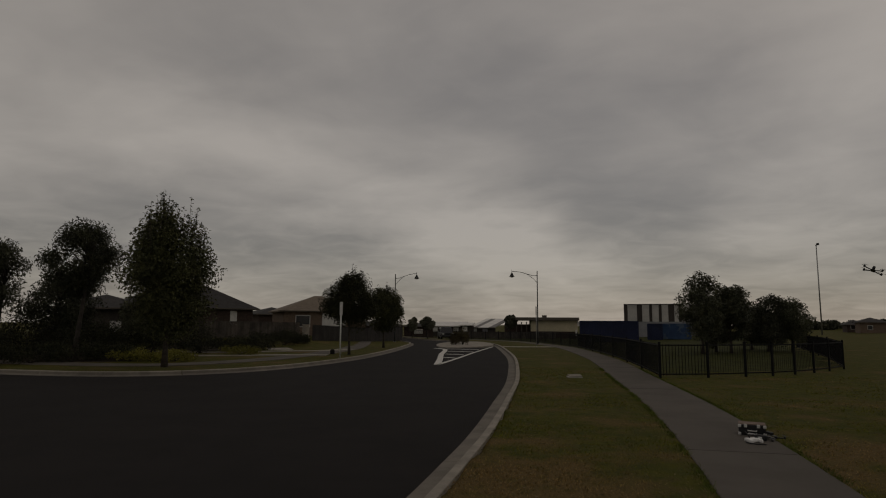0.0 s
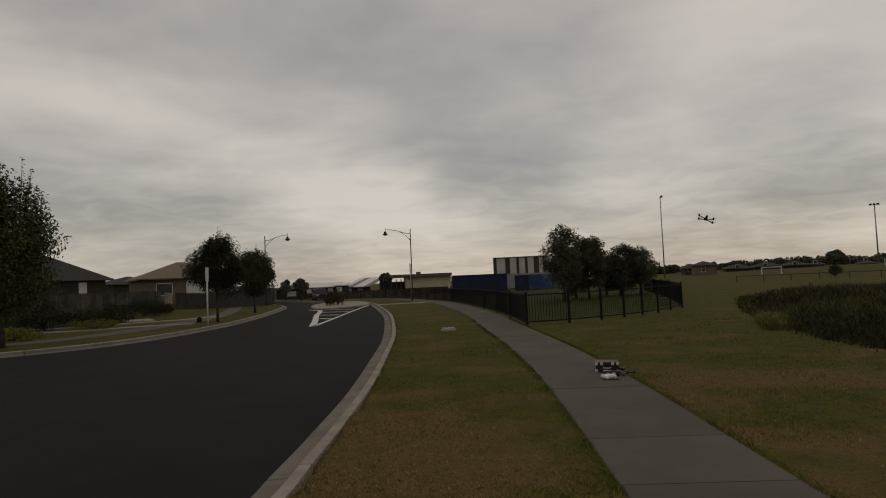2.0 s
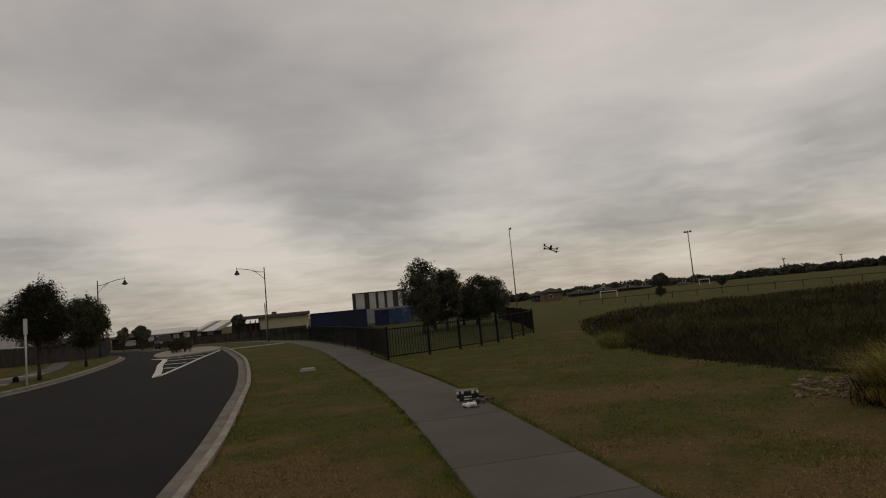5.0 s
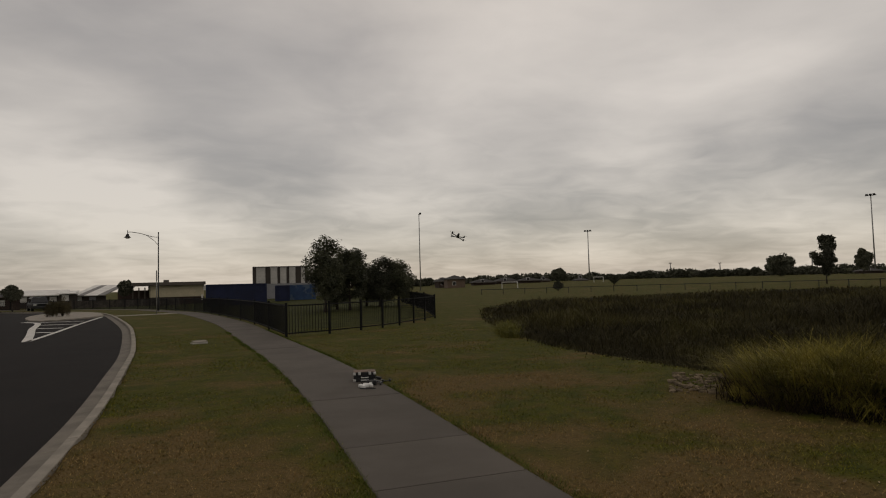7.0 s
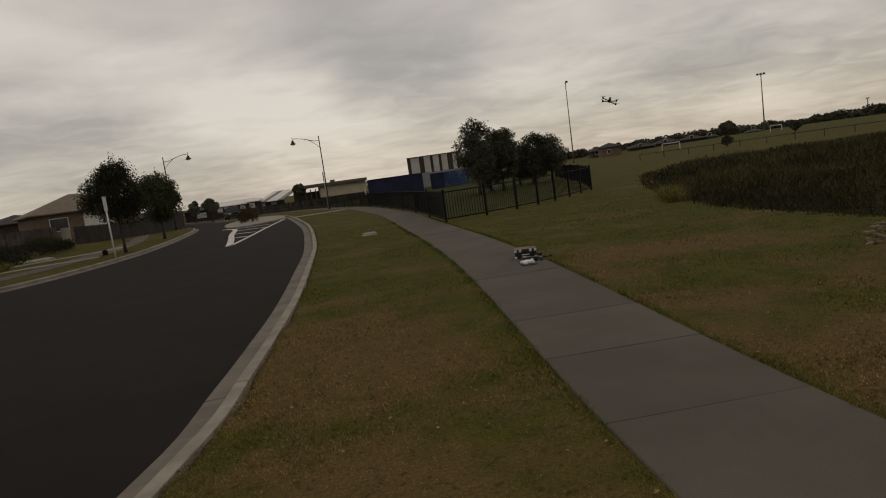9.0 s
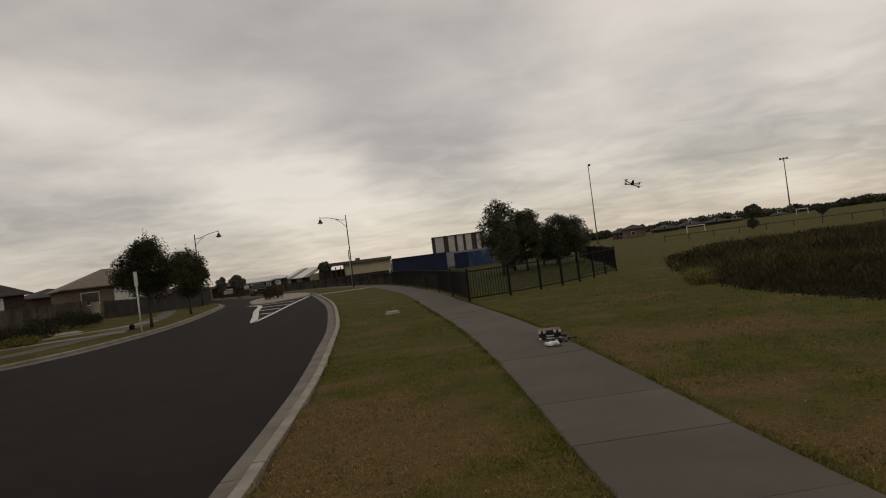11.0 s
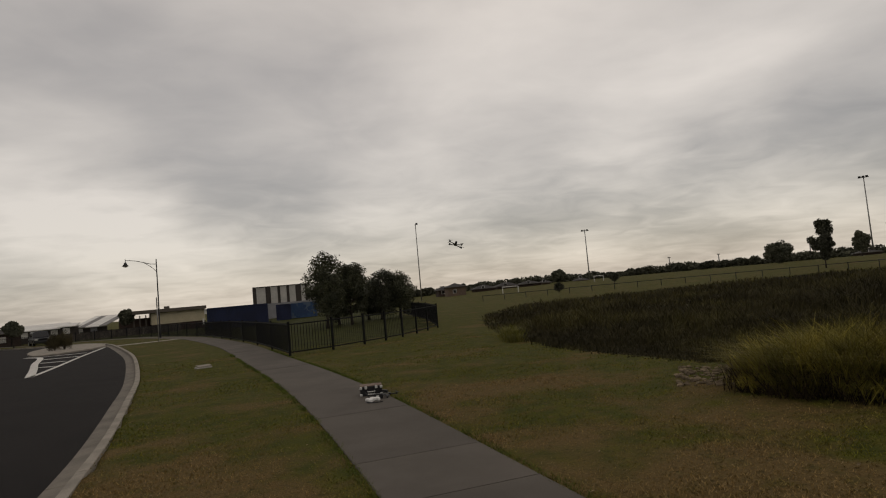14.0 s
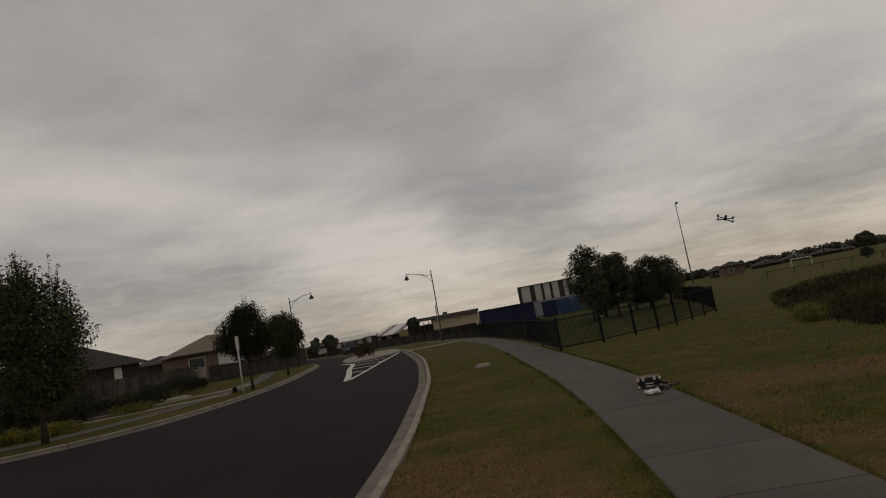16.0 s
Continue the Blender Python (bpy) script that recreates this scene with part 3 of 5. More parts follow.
def straw():
    """Dead stalks and clippings lying in the mown grass."""
    rng = np.random.default_rng(23)
    n = 42000
    d = np.exp(rng.uniform(np.log(2.2), np.log(16), n))
    az = rng.uniform(radians(-60), radians(80), n)
    P = np.stack([np.sin(az) * d, np.cos(az) * d], 1)
    bare = np.array([noise.noise((x * 0.6, y * 0.6, 7.0)) for x, y in P])
    keep = (side_distance(P, KR) > 0.02) & (np.abs(side_distance(P, wl)) > 0.71) & (marsh_depth(P) < 0.03) & (bare + rng.uniform(-0.4, 0.4, n) > -0.05)
    P, d = P[keep], d[keep]
    z = np.array([rise(x, y) for x, y in P]) + 0.006
    me = blade_mesh("straw_litter", np.column_stack([P, z]), rng.uniform(0.008, 0.018, len(P)), 0.0014 + 0.0005 * d, rng.uniform(1.2, 3.6, len(P)), M["straw"], rng, 2)
    tagged(new("straw_litter", me), "pale dead stalks lying flat in the dry lawn", "straw", kind="stuff")


def reed_bed():
    rng = np.random.default_rng(8)
    n = 130000
    r = np.exp(rng.uniform(np.log(7.0), np.log(78), n))
    az = rng.uniform(radians(20), radians(95), n)
    P = np.stack([np.sin(az) * r, np.cos(az) * r], 1)
    dep = marsh_depth(P)
    keep = (dep > 0.02) & ((((P - np.array(POND)) / np.array([3.9, 3.2])) ** 2).sum(1) > 1.0)
    P, dep, r = P[keep], dep[keep], r[keep]
    lump = np.array([noise.noise((x * 0.22, y * 0.22, 1.0)) + 0.5 * noise.noise((x * 0.7, y * 0.7, 3.0)) for x, y in P])
    low = np.clip((r - 10.0) / 11.0, 0.25, 1.0)
    h = low * (0.25 + 0.65 * dep) * (0.52 + 0.36 * rng.random(len(P)) + 0.6 * lump)
    az = np.degrees(np.arctan2(P[:, 0], P[:, 1]))
    h = np.where((az > 60.8) & (az < 71) & (r > 14) & (r < 32), h * 0.18, h)
    z = np.array([rise(x, y) for x, y in P]) - 0.45 * dep - 0.02
    me = blade_mesh("reed_bed", np.column_stack([P, z]), np.clip(h, 0.07, 1.4), 0.006 + 0.0014 * r, rng.uniform(0.15, 1.1, len(P)), M["reed"], rng, 2)
    tagged(new("reed_bed", me), "dull olive brown reeds and sedge filling a shallow wetland hollow", "reeds", kind="stuff")


def tussock(x, y, height, width, n, seed, label, mat, group="", shade_blades=False):
    rng = np.random.default_rng(seed)
    root = np.stack([rng.normal(size=n) * width * 0.16, rng.normal(size=n) * width * 0.16, np.zeros(n)], 1)
    h = height * rng.uniform(0.3, 1.0, n)
    ob = new("tussock_grass", blade_mesh("tussock_grass", root, h, rng.uniform(0.006, 0.015, n), rng.uniform(0.3, 1.7, n), mat, rng, 2))
    ob.matrix_world = pose(x, y, rise(x, y) - 0.03)
    if shade_blades:
        # dark base blades colour in the shade among the stems; dry stalks arch out
        for name, mat2, m, low, high, wide, lean in (("dead_thatch", M["shade_blades"], 900, 0.25, 0.55, 0.25, 2.2), ("dry_stalks", M["straw"], 60, 0.5, 0.9, 0.2, 1.5)):
            r = np.stack([rng.normal(size=m) * width * wide, rng.normal(size=m) * width * wide, np.zeros(m)], 1)
            o = new(name, blade_mesh(name, r, height * rng.uniform(low, high, m), rng.uniform(0.008, 0.016, m), rng.uniform(0.4, lean, m), mat2, rng, 2))
            o.parent = ob
    return tagged(ob, label, "grass", group)


def edge_grass():
    """Longer, greener grass left along the edges of path and kerb."""
    rng = np.random.default_rng(17)
    P = []
    for p, s in zip(wr_line, sides_of(wr_line)):
        if -1 < p.y < 25:
            for side in (-1, 1):
                for _ in range(14):
                    o = side * (0.70 + abs(rng.normal()) * 0.05)
                    if noise.noise((p.x * 1.3 + side, p.y * 1.3, 0)) > -0.25:
                        P.append((p.x + s.x * o + rng.normal() * 0.02, p.y + s.y * o + rng.normal() * 0.03, rise(p.x, p.y) - 0.005))
    P = np.array(P)
    me = blade_mesh("edge_grass", P, rng.uniform(0.02, 0.05, len(P)), 0.004 + 0.0008 * np.hypot(P[:, 0], P[:, 1]), rng.uniform(0.3, 1.4, len(P)), M["edge"], rng)
    tagged(new("edge_grass", me), "longer green grass along the footpath edges", "grass", kind="stuff")


M["edge"] = material("green_edge_blade", (0.085, 0.105, 0.020), (0.055, 0.072, 0.015), 2.2, 0.9, fine=30, spec=0.15, vary=0.35)
wr_line = curve_points(WALK_R, 0.06)
M["straw"] = material("dead_straw", (0.21, 0.155, 0.085), (0.12, 0.088, 0.046), 5.0, 0.9, fine=30, spec=0.1, vary=0.4)
# near-black brown standing in for the shade at the foot of the clumps
M["shade_blades"] = material("dark_shade_blade", (0.040, 0.029, 0.016), (0.022, 0.016, 0.010), 4.0, 0.95, fine=30, spec=0.05, vary=0.4)
lawn_blades()
straw()
edge_grass()
reed_bed()

lab = "large arching strappy grass clump, yellow green with straw tips, at the wetland"
for i, (x, y, h, w) in enumerate([(7.75, 5.95, 0.8, 0.8), (7.6, 5.35, 0.95, 0.85), (7.75, 4.85, 0.95, 0.85), (8.05, 4.55, 0.92, 0.8), (8.3, 5.5, 1.0, 0.85), (8.5, 4.9, 1.02, 0.85), (7.35, 5.2, 0.5, 0.55),
                               (7.3, 5.75, 0.3, 0.45), (8.2, 6.25, 0.62, 0.65), (8.8, 4.4, 0.95, 0.85), (8.2, 4.1, 0.8, 0.8), (8.95, 5.5, 0.95, 0.9), (7.55, 4.5, 0.36, 0.5)]):
    tussock(x, y, h, w * 1.15, 1500, 20 + i, lab, M["strap"], "strappy grass clumps", True)
for i, (x, y, h, w) in enumerate([(10.2, 16.75, 0.52, 1.0), (10.65, 17.57, 0.5, 1.0), (9.74, 15.82, 0.36, 0.8), (11.33, 18.69, 0.4, 0.8)]):
    tussock(x, y, h, w, 500, 40 + i, "low yellow green sedge tuft at the wetland rim", M["leaf_lime"], "sedge tufts")

PEAR = "young ornamental pear tree, dark green upright crown, on the grass verge"
tree("street_tree", -14.05, 22.0, 6.3, 4.6, 1.05, "ornamental pear tree, dark green, dense low skirt, on the verge", M["leaf_pear"], M["bark"], 1, 30000, 0.115, 260, 120, 0.10, group="street trees", shape=0.56, skirt=0.08)
tree("street_tree", -10.05, 32.9, 4.65, 3.75, 1.25, PEAR, M["leaf_pear"], M["bark"], 2, 24000, 0.10, 150, 96, 0.07, group="street trees", shape=0.52, skirt=0.1)
tree("street_tree", -10.75, 43.6, 4.5, 3.7, 1.15, PEAR, M["leaf_pear"], M["bark"], 3, 20000, 0.125, 130, 84, 0.075, group="street trees", shape=0.6, skirt=0.15)
GUM = "gum tree with loose drooping grey green foliage behind the opposite path"
tree("gum_tree", -20.3, 24.9, 6.55, 3.9, 3.0, GUM, M["leaf_gum"], M["gum_bark"], 4, 14000, 0.16, 0, 40, 0.12, 0.45, "gum trees", 0.9, 0.3, 0.4)
tree("gum_tree", -24.4, 25.0, 5.9, 3.6, 2.2, GUM, M["leaf_gum"], M["gum_bark"], 5, 8000, 0.17, 0, 30, 0.11, 0.5, "gum trees", 0.85, 0.3)
tree("gum_tree", -24.6, 29.0, 4.6, 5.2, 1.0, GUM, M["leaf_gum"], M["gum_bark"], 6, 9000, 0.18, 0, 34, 0.11, 0.4, "gum trees", 0.85, 0.35)
tree("gum_tree", -18.9, 28.6, 4.0, 4.2, 0.8, GUM, M["leaf_gum"], M["gum_bark"], 7, 9000, 0.17, 0, 34, 0.10, 0.4, "gum trees", 0.85, 0.35)
PARK = "dense dark green park tree standing behind the black fence"
for i, (az, r, h, w, b) in enumerate([(14.51, 40.2, 5.15, 3.43, 0.39), (16.71, 42.3, 4.65, 3.22, 0.41), (15.55, 44.5, 4.0, 3.33, 0.33), (19.49, 47.4, 3.85, 3.85, 0.28), (21.19, 48.1, 3.7, 3.33, 0.25), (18.25, 50.3, 3.4, 3.53, 0.28)]):
    tree("park_tree", r * math.sin(radians(az)), r * math.cos(radians(az)), h, w, b, PARK, M["leaf_gum"], M["bark"], 60 + i, 11000, 0.14, 5, 54, 0.09, 0.1, "park trees", 0.8, skirt=0.1)
FAR = [(-9.77, 82.5, 2.95, 2.3, 1.3), (-2.09, 101.1, 3.7, 2.6, 1.5), (-11.18, 87.8, 2.9, 1.7, 1.0), (36.2, 149, 3.3, 4.4, 0.6), (54.35, 133, 4.1, 6.2, 0.3), (57.55, 77.2, 5.45, 3.1, 0.9), (60, 133, 4.6, 3.4, 0.8), (62.75, 87.8, 5.2, 4, 0.5),
       (68.51, 93.1, 3.6, 4.0, 0.6), (41.06, 103.7, 1.6, 1.7, 0.5), (36.05, 82.5, 1.2, 1.4, 0.3)]
for i, (az, r, h, w, b) in enumerate(FAR):
    tree("park_tree", r * math.sin(radians(az)), r * math.cos(radians(az)), h, w, b, "distant rounded tree, dark against the sky", M["leaf_hazed"], M["bark"], 90 + i, 5200, 0.0036 * r, 0, 36, 0.07, 0.1, "distant trees", 0.8)


def tree_line():
    """The far belt of trees past the playing fields."""
    rng = np.random.default_rng(12)
    P, S = [], []
    for az in np.arange(22, 92, 0.27):
        a = az + rng.uniform(-0.3, 0.3)
        r = rng.uniform(180, 226)
        top = 1.7 + r * math.tan(radians(rng.uniform(-0.16, 0.30) + 0.19 * noise.noise((az * 0.25, 0, 0))))
        w = rng.uniform(2.4, 6.5)
        n = 260
        q = unit(rng.normal(size=(n, 3))) * (rng.random((n, 1)) ** 0.4) * np.array([w / 2, w / 2, top / 2])
        q += np.array([r * math.sin(radians(a)), r * math.cos(radians(a)), top / 2 + rise(r * math.sin(radians(a)), r * math.cos(radians(a)))])
        P.append(q)
        S.append(np.full(n, 0.75))
    P, S = np.concatenate(P), np.concatenate(S)
    me = leaf_mesh("tree_belt", P, unit(rng.normal(size=P.shape)), S * rng.uniform(0.6, 1.3, len(S)), M["leaf_hazed"], rng, 0.7)
    tagged(new("tree_belt", me), "dark belt of distant trees beyond the playing fields", "trees", kind="stuff")


tree_line()
SHRUB = "dark native shrub in the mulched bed behind the opposite path"
k = 0
for az, r, h, w in [(-49.09, 32.5, 2.1, 3.3), (-46.72, 32.5, 2.1, 3.3), (-44.36, 35.1, 2.38, 3.6), (-42.38, 33.5, 1.96, 3.3), (-40.41, 35.9, 2.24, 3.6), (-38.05, 34.6, 1.89, 3.3), (-36.47, 37.8, 2.1, 3.6), (-34.5, 35.9, 1.75, 3.3), (-32.13, 34.1, 1.68, 3.3),
                    (-45.54, 30.4, 1.12, 2.25), (-41.99, 30.6, 0.98, 2.1), (-39.31, 31.4, 1.12, 2.25), (-36.78, 31.8, 1.05, 2.1), (-48.3, 40.3, 3.22, 5.1), (-40.81, 44, 2.8, 5.1), (-36.86, 45.7, 2.38, 4.5), (-33.31, 47.5, 2.1, 3.9),
                    (-29.76, 35.9, 1.07, 2.28), (-27.63, 37.4, 1.07, 2.28), (-25.74, 38.3, 1.07, 2.42), (-24, 41.5, 1.32, 2.69), (-22.74, 44, 1.25, 2.42), (-21.64, 46.6, 0.94, 1.75), (-42.78, 38.5, 1.96, 3.9), (-38.83, 40.3, 1.82, 3.9),
                    (-34.89, 42.1, 1.68, 3.6), (-31.34, 44, 1.54, 3.6), (-45.93, 36.7, 1.96, 3.6)]:
    shrub("shrub", r * math.sin(radians(az)), r * math.cos(radians(az)), h, w, SHRUB, M["leaf_shrub"], 200 + k, 2200, 0.10, "bed shrubs")
    k += 1
for az, r in [(-33.6, 30.5), (-31.8, 30.0), (-35.2, 30.8), (-26.5, 34.5)]:
    shrub("shrub", r * math.sin(radians(az)), r * math.cos(radians(az)), 0.62, 1.8, "low yellow green mounding shrub at the path edge", M["leaf_lime"], 240 + k, 1500, 0.09, "low shrubs")
    k += 1
shrub("shrub", -6.6, 52.6, 1.45, 0.9, "rounded olive bush growing on the traffic island", M["leaf_bush"], 260, 5500, 0.065)
shrub("shrub", -6.05, 53.0, 1.55, 1.0, "rounded olive bush growing on the traffic island", M["leaf_bush"], 261, 5500, 0.065)

# ---- road furniture ----
M["steel"] = material("galvanised_steel", (0.30, 0.30, 0.29), (0.22, 0.22, 0.215), 6, 0.5, 0.7, fine=40)
M["dark_steel"] = material("dark_grey_pole_paint", (0.024, 0.024, 0.024), (0.016, 0.016, 0.016), 4, 0.55, fine=60)
M["white_paint"] = material("white_post_paint", (0.62, 0.61, 0.58), (0.50, 0.49, 0.46), 6, 0.6, fine=70)
M["lens"] = material("lamp_glass", (0.55, 0.54, 0.50), None, 6, 0.25, fine=40)
M["fence_timber"] = material("weathered_paling", (0.085, 0.072, 0.060), (0.050, 0.043, 0.037), 1.5, 0.9, fine=30, vary=0.25)
M["pit_lid"] = material("pit_lid_concrete", (0.36, 0.34, 0.31), (0.27, 0.255, 0.235), 4, 0.9, fine=80)


def polar(az, r):
    return r * math.sin(radians(az)), r * math.cos(radians(az))


def street_lamp(x, y, height, turn):
    """A pole with a curved bracket and a bell-shaped lantern; the bracket points to local +x."""
    root = thing("street_lamp", pose(x, y, rise(x, y), 0, 0, turn), "dark street lamp with curved bracket and hanging bell lantern", "street lamp", "street lamps")
    bm = bmesh.new()
    tube(bm, [(0, 0, -0.1), (0, 0, 0.9), (0, 0, 0.95), (0, 0, height)], [0.085, 0.085, 0.06, 0.045], 12)
    part("pole", bm, M["dark_steel"], root, smooth=True)
    bm = bmesh.new()
    tube(bm, [(0, 0, -0.1), (0, 0, 0.04)], 0.16, 16)
    part("base_plate", bm, M["steel"], root)
    h = height
    bm = bmesh.new()
    tube(bm, [(0, 0, h - 0.45), (0.5, 0, h - 0.42), (1.0, 0, h - 0.26), (1.55, 0, h - 0.10), (2.1, 0, h - 0.02), (2.42, 0, h - 0.02)], 0.026, 8)
    arm = part("bracket_arm", bm, M["dark_steel"], root, smooth=True)
    bm = bmesh.new()
    tube(bm, [(0, 0, h - 1.15), (0.25, 0, h - 0.85), (0.55, 0, h - 0.58), (1.0, 0, h - 0.27)], 0.02, 8)
    part("brace", bm, M["dark_steel"], root, smooth=True)
    bm = bmesh.new()
    tube(bm, [(2.42, 0, h + 0.14), (2.42, 0, h - 0.2)], 0.024, 8)
    part("finial", bm, M["dark_steel"], root)
    bm = bmesh.new()
    tube(bm, [(2.42, 0, h - 0.16), (2.42, 0, h - 0.22), (2.42, 0, h - 0.36), (2.42, 0, h - 0.46), (2.42, 0, h - 0.5)], [0.05, 0.1, 0.15, 0.24, 0.29], 16)
    lan = part("lantern", bm, M["dark_steel"], root, "dark bell-shaped lantern", True)
    bm = bmesh.new()
    tube(bm, [(2.42, 0, h - 0.5), (2.42, 0, h - 0.56), (2.42, 0, h - 0.6)], [0.2, 0.17, 0.06], 14)
    part("diffuser", bm, M["lens"], lan, "unlit glass bowl", True)
    return root


lx, ly = polar(0.42, 59.2)
street_lamp(lx, ly, 6.95, 180)
lx2, ly2 = polar(-12.84, 63.2)
street_lamp(lx2, ly2, 6.95, -14)


def short_post():
    x, y = polar(0.28, 50.3)
    root = thing("marker_post", pose(x, y, rise(x, y)), "slim grey steel post standing on the lawn near the lamp", "post")
    bm = bmesh.new()
    tube(bm, [(0, 0, -0.1), (0, 0, 3.25)], 0.032, 10)
    part("post", bm, M["steel"], root, smooth=True)
    bm = bmesh.new()
    box(bm, 0, -0.04, 2.85, 0.085, 0.014, 0.72, 0.003)
    part("sign_edge", bm, M["steel"], root)


short_post()


def sign_post():
    x, y = polar(-17.8, 31.7)
    root = thing("sign_post", pose(x, y, rise(x, y), 0, 0, 26), "pale street sign post with narrow white blade on the verge", "sign post")
    bm = bmesh.new()
    tube(bm, [(0, 0, -0.1), (0, 0, 2.78)], 0.04, 10)
    part("post", bm, M["white_paint"], root, smooth=True)
    bm = bmesh.new()
    box(bm, 0, -0.04, 2.45, 0.15, 0.025, 0.66, 0.003)
    part("sign_plate", bm, M["white_paint"], root, "blank narrow white plate")


sign_post()


def pit(name, x, y, turn, sx, sy, label):
    root = thing(name, pose(x, y, rise(x, y), 0, 0, turn), label, "access pit", "access pits")
    bm = bmesh.new()
    box(bm, 0, 0, -0.05, sx, sy, 0.14, 0.012)
    part("surround", bm, M["pit_lid"], root)
    bm = bmesh.new()
    box(bm, 0.02, 0.03, 0.050, sx * 0.92, sy * 0.82, 0.03, 0.006, Matrix.Rotation(radians(4), 4, "X"))
    part("lid", bm, M["kerb"], root, "lifted concrete lid")
    return root


pit("access_pit", 1.31, 20.7, 8, 0.46, 0.42, "pale concrete service pit lid set in the lawn")
pit("access_pit", -15.6, 36.4, 45, 1.5, 0.9, "pale concrete service pit lid in the opposite garden bed")


def stump():
    x, y = -11.1, 33.2
    root = thing("bollard_cap", pose(x, y, rise(x, y)), "small black water meter cap beside the opposite path", "meter")
    bm = bmesh.new()
    tube(bm, [(0, 0, -0.05), (0, 0, 0.2), (0, 0, 0.26)], [0.13, 0.13, 0.07], 12)
    part("cap", bm, M["black"], root)


stump()


# ---- traffic island and markings ----
def flat_shape(bm, ring, z0, z1, bevel=0.03):
    lo = [bm.verts.new((x, y, rise(x, y) + z0)) for x, y in ring]
    cx, cy = sum(p[0] for p in ring) / len(ring), sum(p[1] for p in ring) / len(ring)
    hi = [bm.verts.new((x, y, rise(x, y) + z1 - bevel)) for x, y in ring]
    top = [bm.verts.new((x + (cx - x) * 0.02, y + (cy - y) * 0.02, rise(x, y) + z1)) for x, y in ring]
    n = len(ring)
    for a, b in ((lo, hi), (hi, top)):
        for i in range(n):
            bm.faces.new((a[i], a[(i + 1) % n], b[(i + 1) % n], b[i]))
    bm.faces.new(top)
    bmesh.ops.recalc_face_normals(bm, faces=bm.faces)


def island():
    root = tagged(new("traffic_island"), "raised concrete traffic island with planted middle", "traffic island", kind="structure")
    ring = [(p.x, p.y) for p in curve_points([(-5.59, 45.77), (-4.15, 48.84), (-3.47, 51.94), (-3.7, 57), (-4.86, 63.14), (-6.75, 67.12), (-8.49, 65.66), (-8.88, 59.76), (-8.45, 53.73), (-7.39, 47.98), (-6.52, 45.8), (-5.59, 45.77)], 0.5)][:-1]
    bm = bmesh.new()
    flat_shape(bm, ring, -0.2, 0.03)
    part("island_slab", bm, M["kerb"], root)
    return root


island()


def painted(name, pts, width, parent):
    bm = bmesh.new()
    strip(bm, curve_points(pts, 0.4), [(-width / 2, -0.062), (-width / 2, -0.052), (width / 2, -0.052), (width / 2, -0.062)])
    bmesh.ops.recalc_face_normals(bm, faces=bm.faces)
    return part(name, bm, M["line"], parent)


mark = tagged(new("road_marking"), "worn white painted chevron wedge ahead of the island", "road marking", kind="structure")
painted("edge_line", [(-4.15, 26.6), (-4.65, 30.72), (-5.33, 35.76), (-5.78, 40.29), (-6.29, 43.48), (-7.36, 45.69)], 0.30, mark)
painted("edge_line", [(-4.11, 26.59), (-3.88, 31.79), (-3.68, 37.95), (-3.49, 44.27), (-3.3, 50.75)], 0.17, mark)
for y0, xa, xb in ((32.01, -4.65, -3.95), (35.6, -5.13, -3.82), (39.54, -5.7, -3.78), (43.66, -6.17, -3.62)):
    painted("chevron_bar", [(xa, y0 + 0.4), ((xa + xb) / 2, y0 + 0.1), (xb, y0 - 0.2)], 0.26, mark)


# ---- steel picket fence ----
def picket_fence(line, spacing, height, label, detail=True):
    """Posts, two rails and round pickets between the given points."""
    pk, pst = bmesh.new(), bmesh.new()
    tube(pk, [(0, 0, 0.07), (0, 0, height - 0.02)], 0.0055, 5)
    pk = mesh_of("picket", pk, M["black"])
    bar = bmesh.new()
    tube(bar, [(0, 0, 0.07), (0, 0, height - 0.02)], 0.0105, 6)
    bar = mesh_of("picket", bar, M["black"])
    box(pst, 0, 0, height / 2 - 0.05, 0.068, 0.068, height + 0.16, 0.006)
    box(pst, 0, 0, height + 0.035, 0.078, 0.078, 0.02, 0.004)
    pst = mesh_of("post", pst, M["black"])
    for a, b in zip(line, line[1:]):
        az = rise(*a)
        ang = math.degrees(math.atan2(b[1] - a[1], b[0] - a[0]))
        L = math.hypot(b[0] - a[0], b[1] - a[1])
        slope = math.degrees(math.atan2(rise(*b) - az, L))
        root = thing("fence_panel", pose(a[0], a[1], az, 0, -slope, ang), label, "fence", "picket fence panels")
        o = new("post", pst)
        o.parent = root
        for z in (0.12, height - 0.06):
            bm = bmesh.new()
            box(bm, L / 2, 0, z, L - 0.06, 0.03, 0.04, 0.004)
            part("rail", bm, M["black"], root)
        n = int(L / spacing)
        if detail:
            for i in range(1, n):
                o = new("picket", bar if a == line[0] else pk)
                o.parent = root
                o.location = (i * L / n, 0, 0)
        else:
            bm = bmesh.new()
            for i in range(1, n):
                tube(bm, [(i * L / n, 0, 0.07), (i * L / n, 0, height - 0.02)], 0.010, 4)
            tagged(part("picket_infill", bm, M["black"], root), kind="stuff")


FENCE = "black steel picket fence panel round the school grounds"
front = [(4.05, 20.9), (5.65, 21.35), (7.05, 22.1), (8.1, 22.65), (9.1, 23.4), (10.15, 24.4), (11.15, 25.5), (12.25, 26.8)]
picket_fence(front, 0.105, 1.11, FENCE)
picket_fence([(12.25, 26.8), (15.09, 34.56), (16.41, 38.78), (17.75, 43.08), (19.12, 47.45), (20.3, 51.63)], 0.11, 1.11, FENCE, False)
wr = curve_points(WALK_R, 0.1)
ws = sides_of(wr)
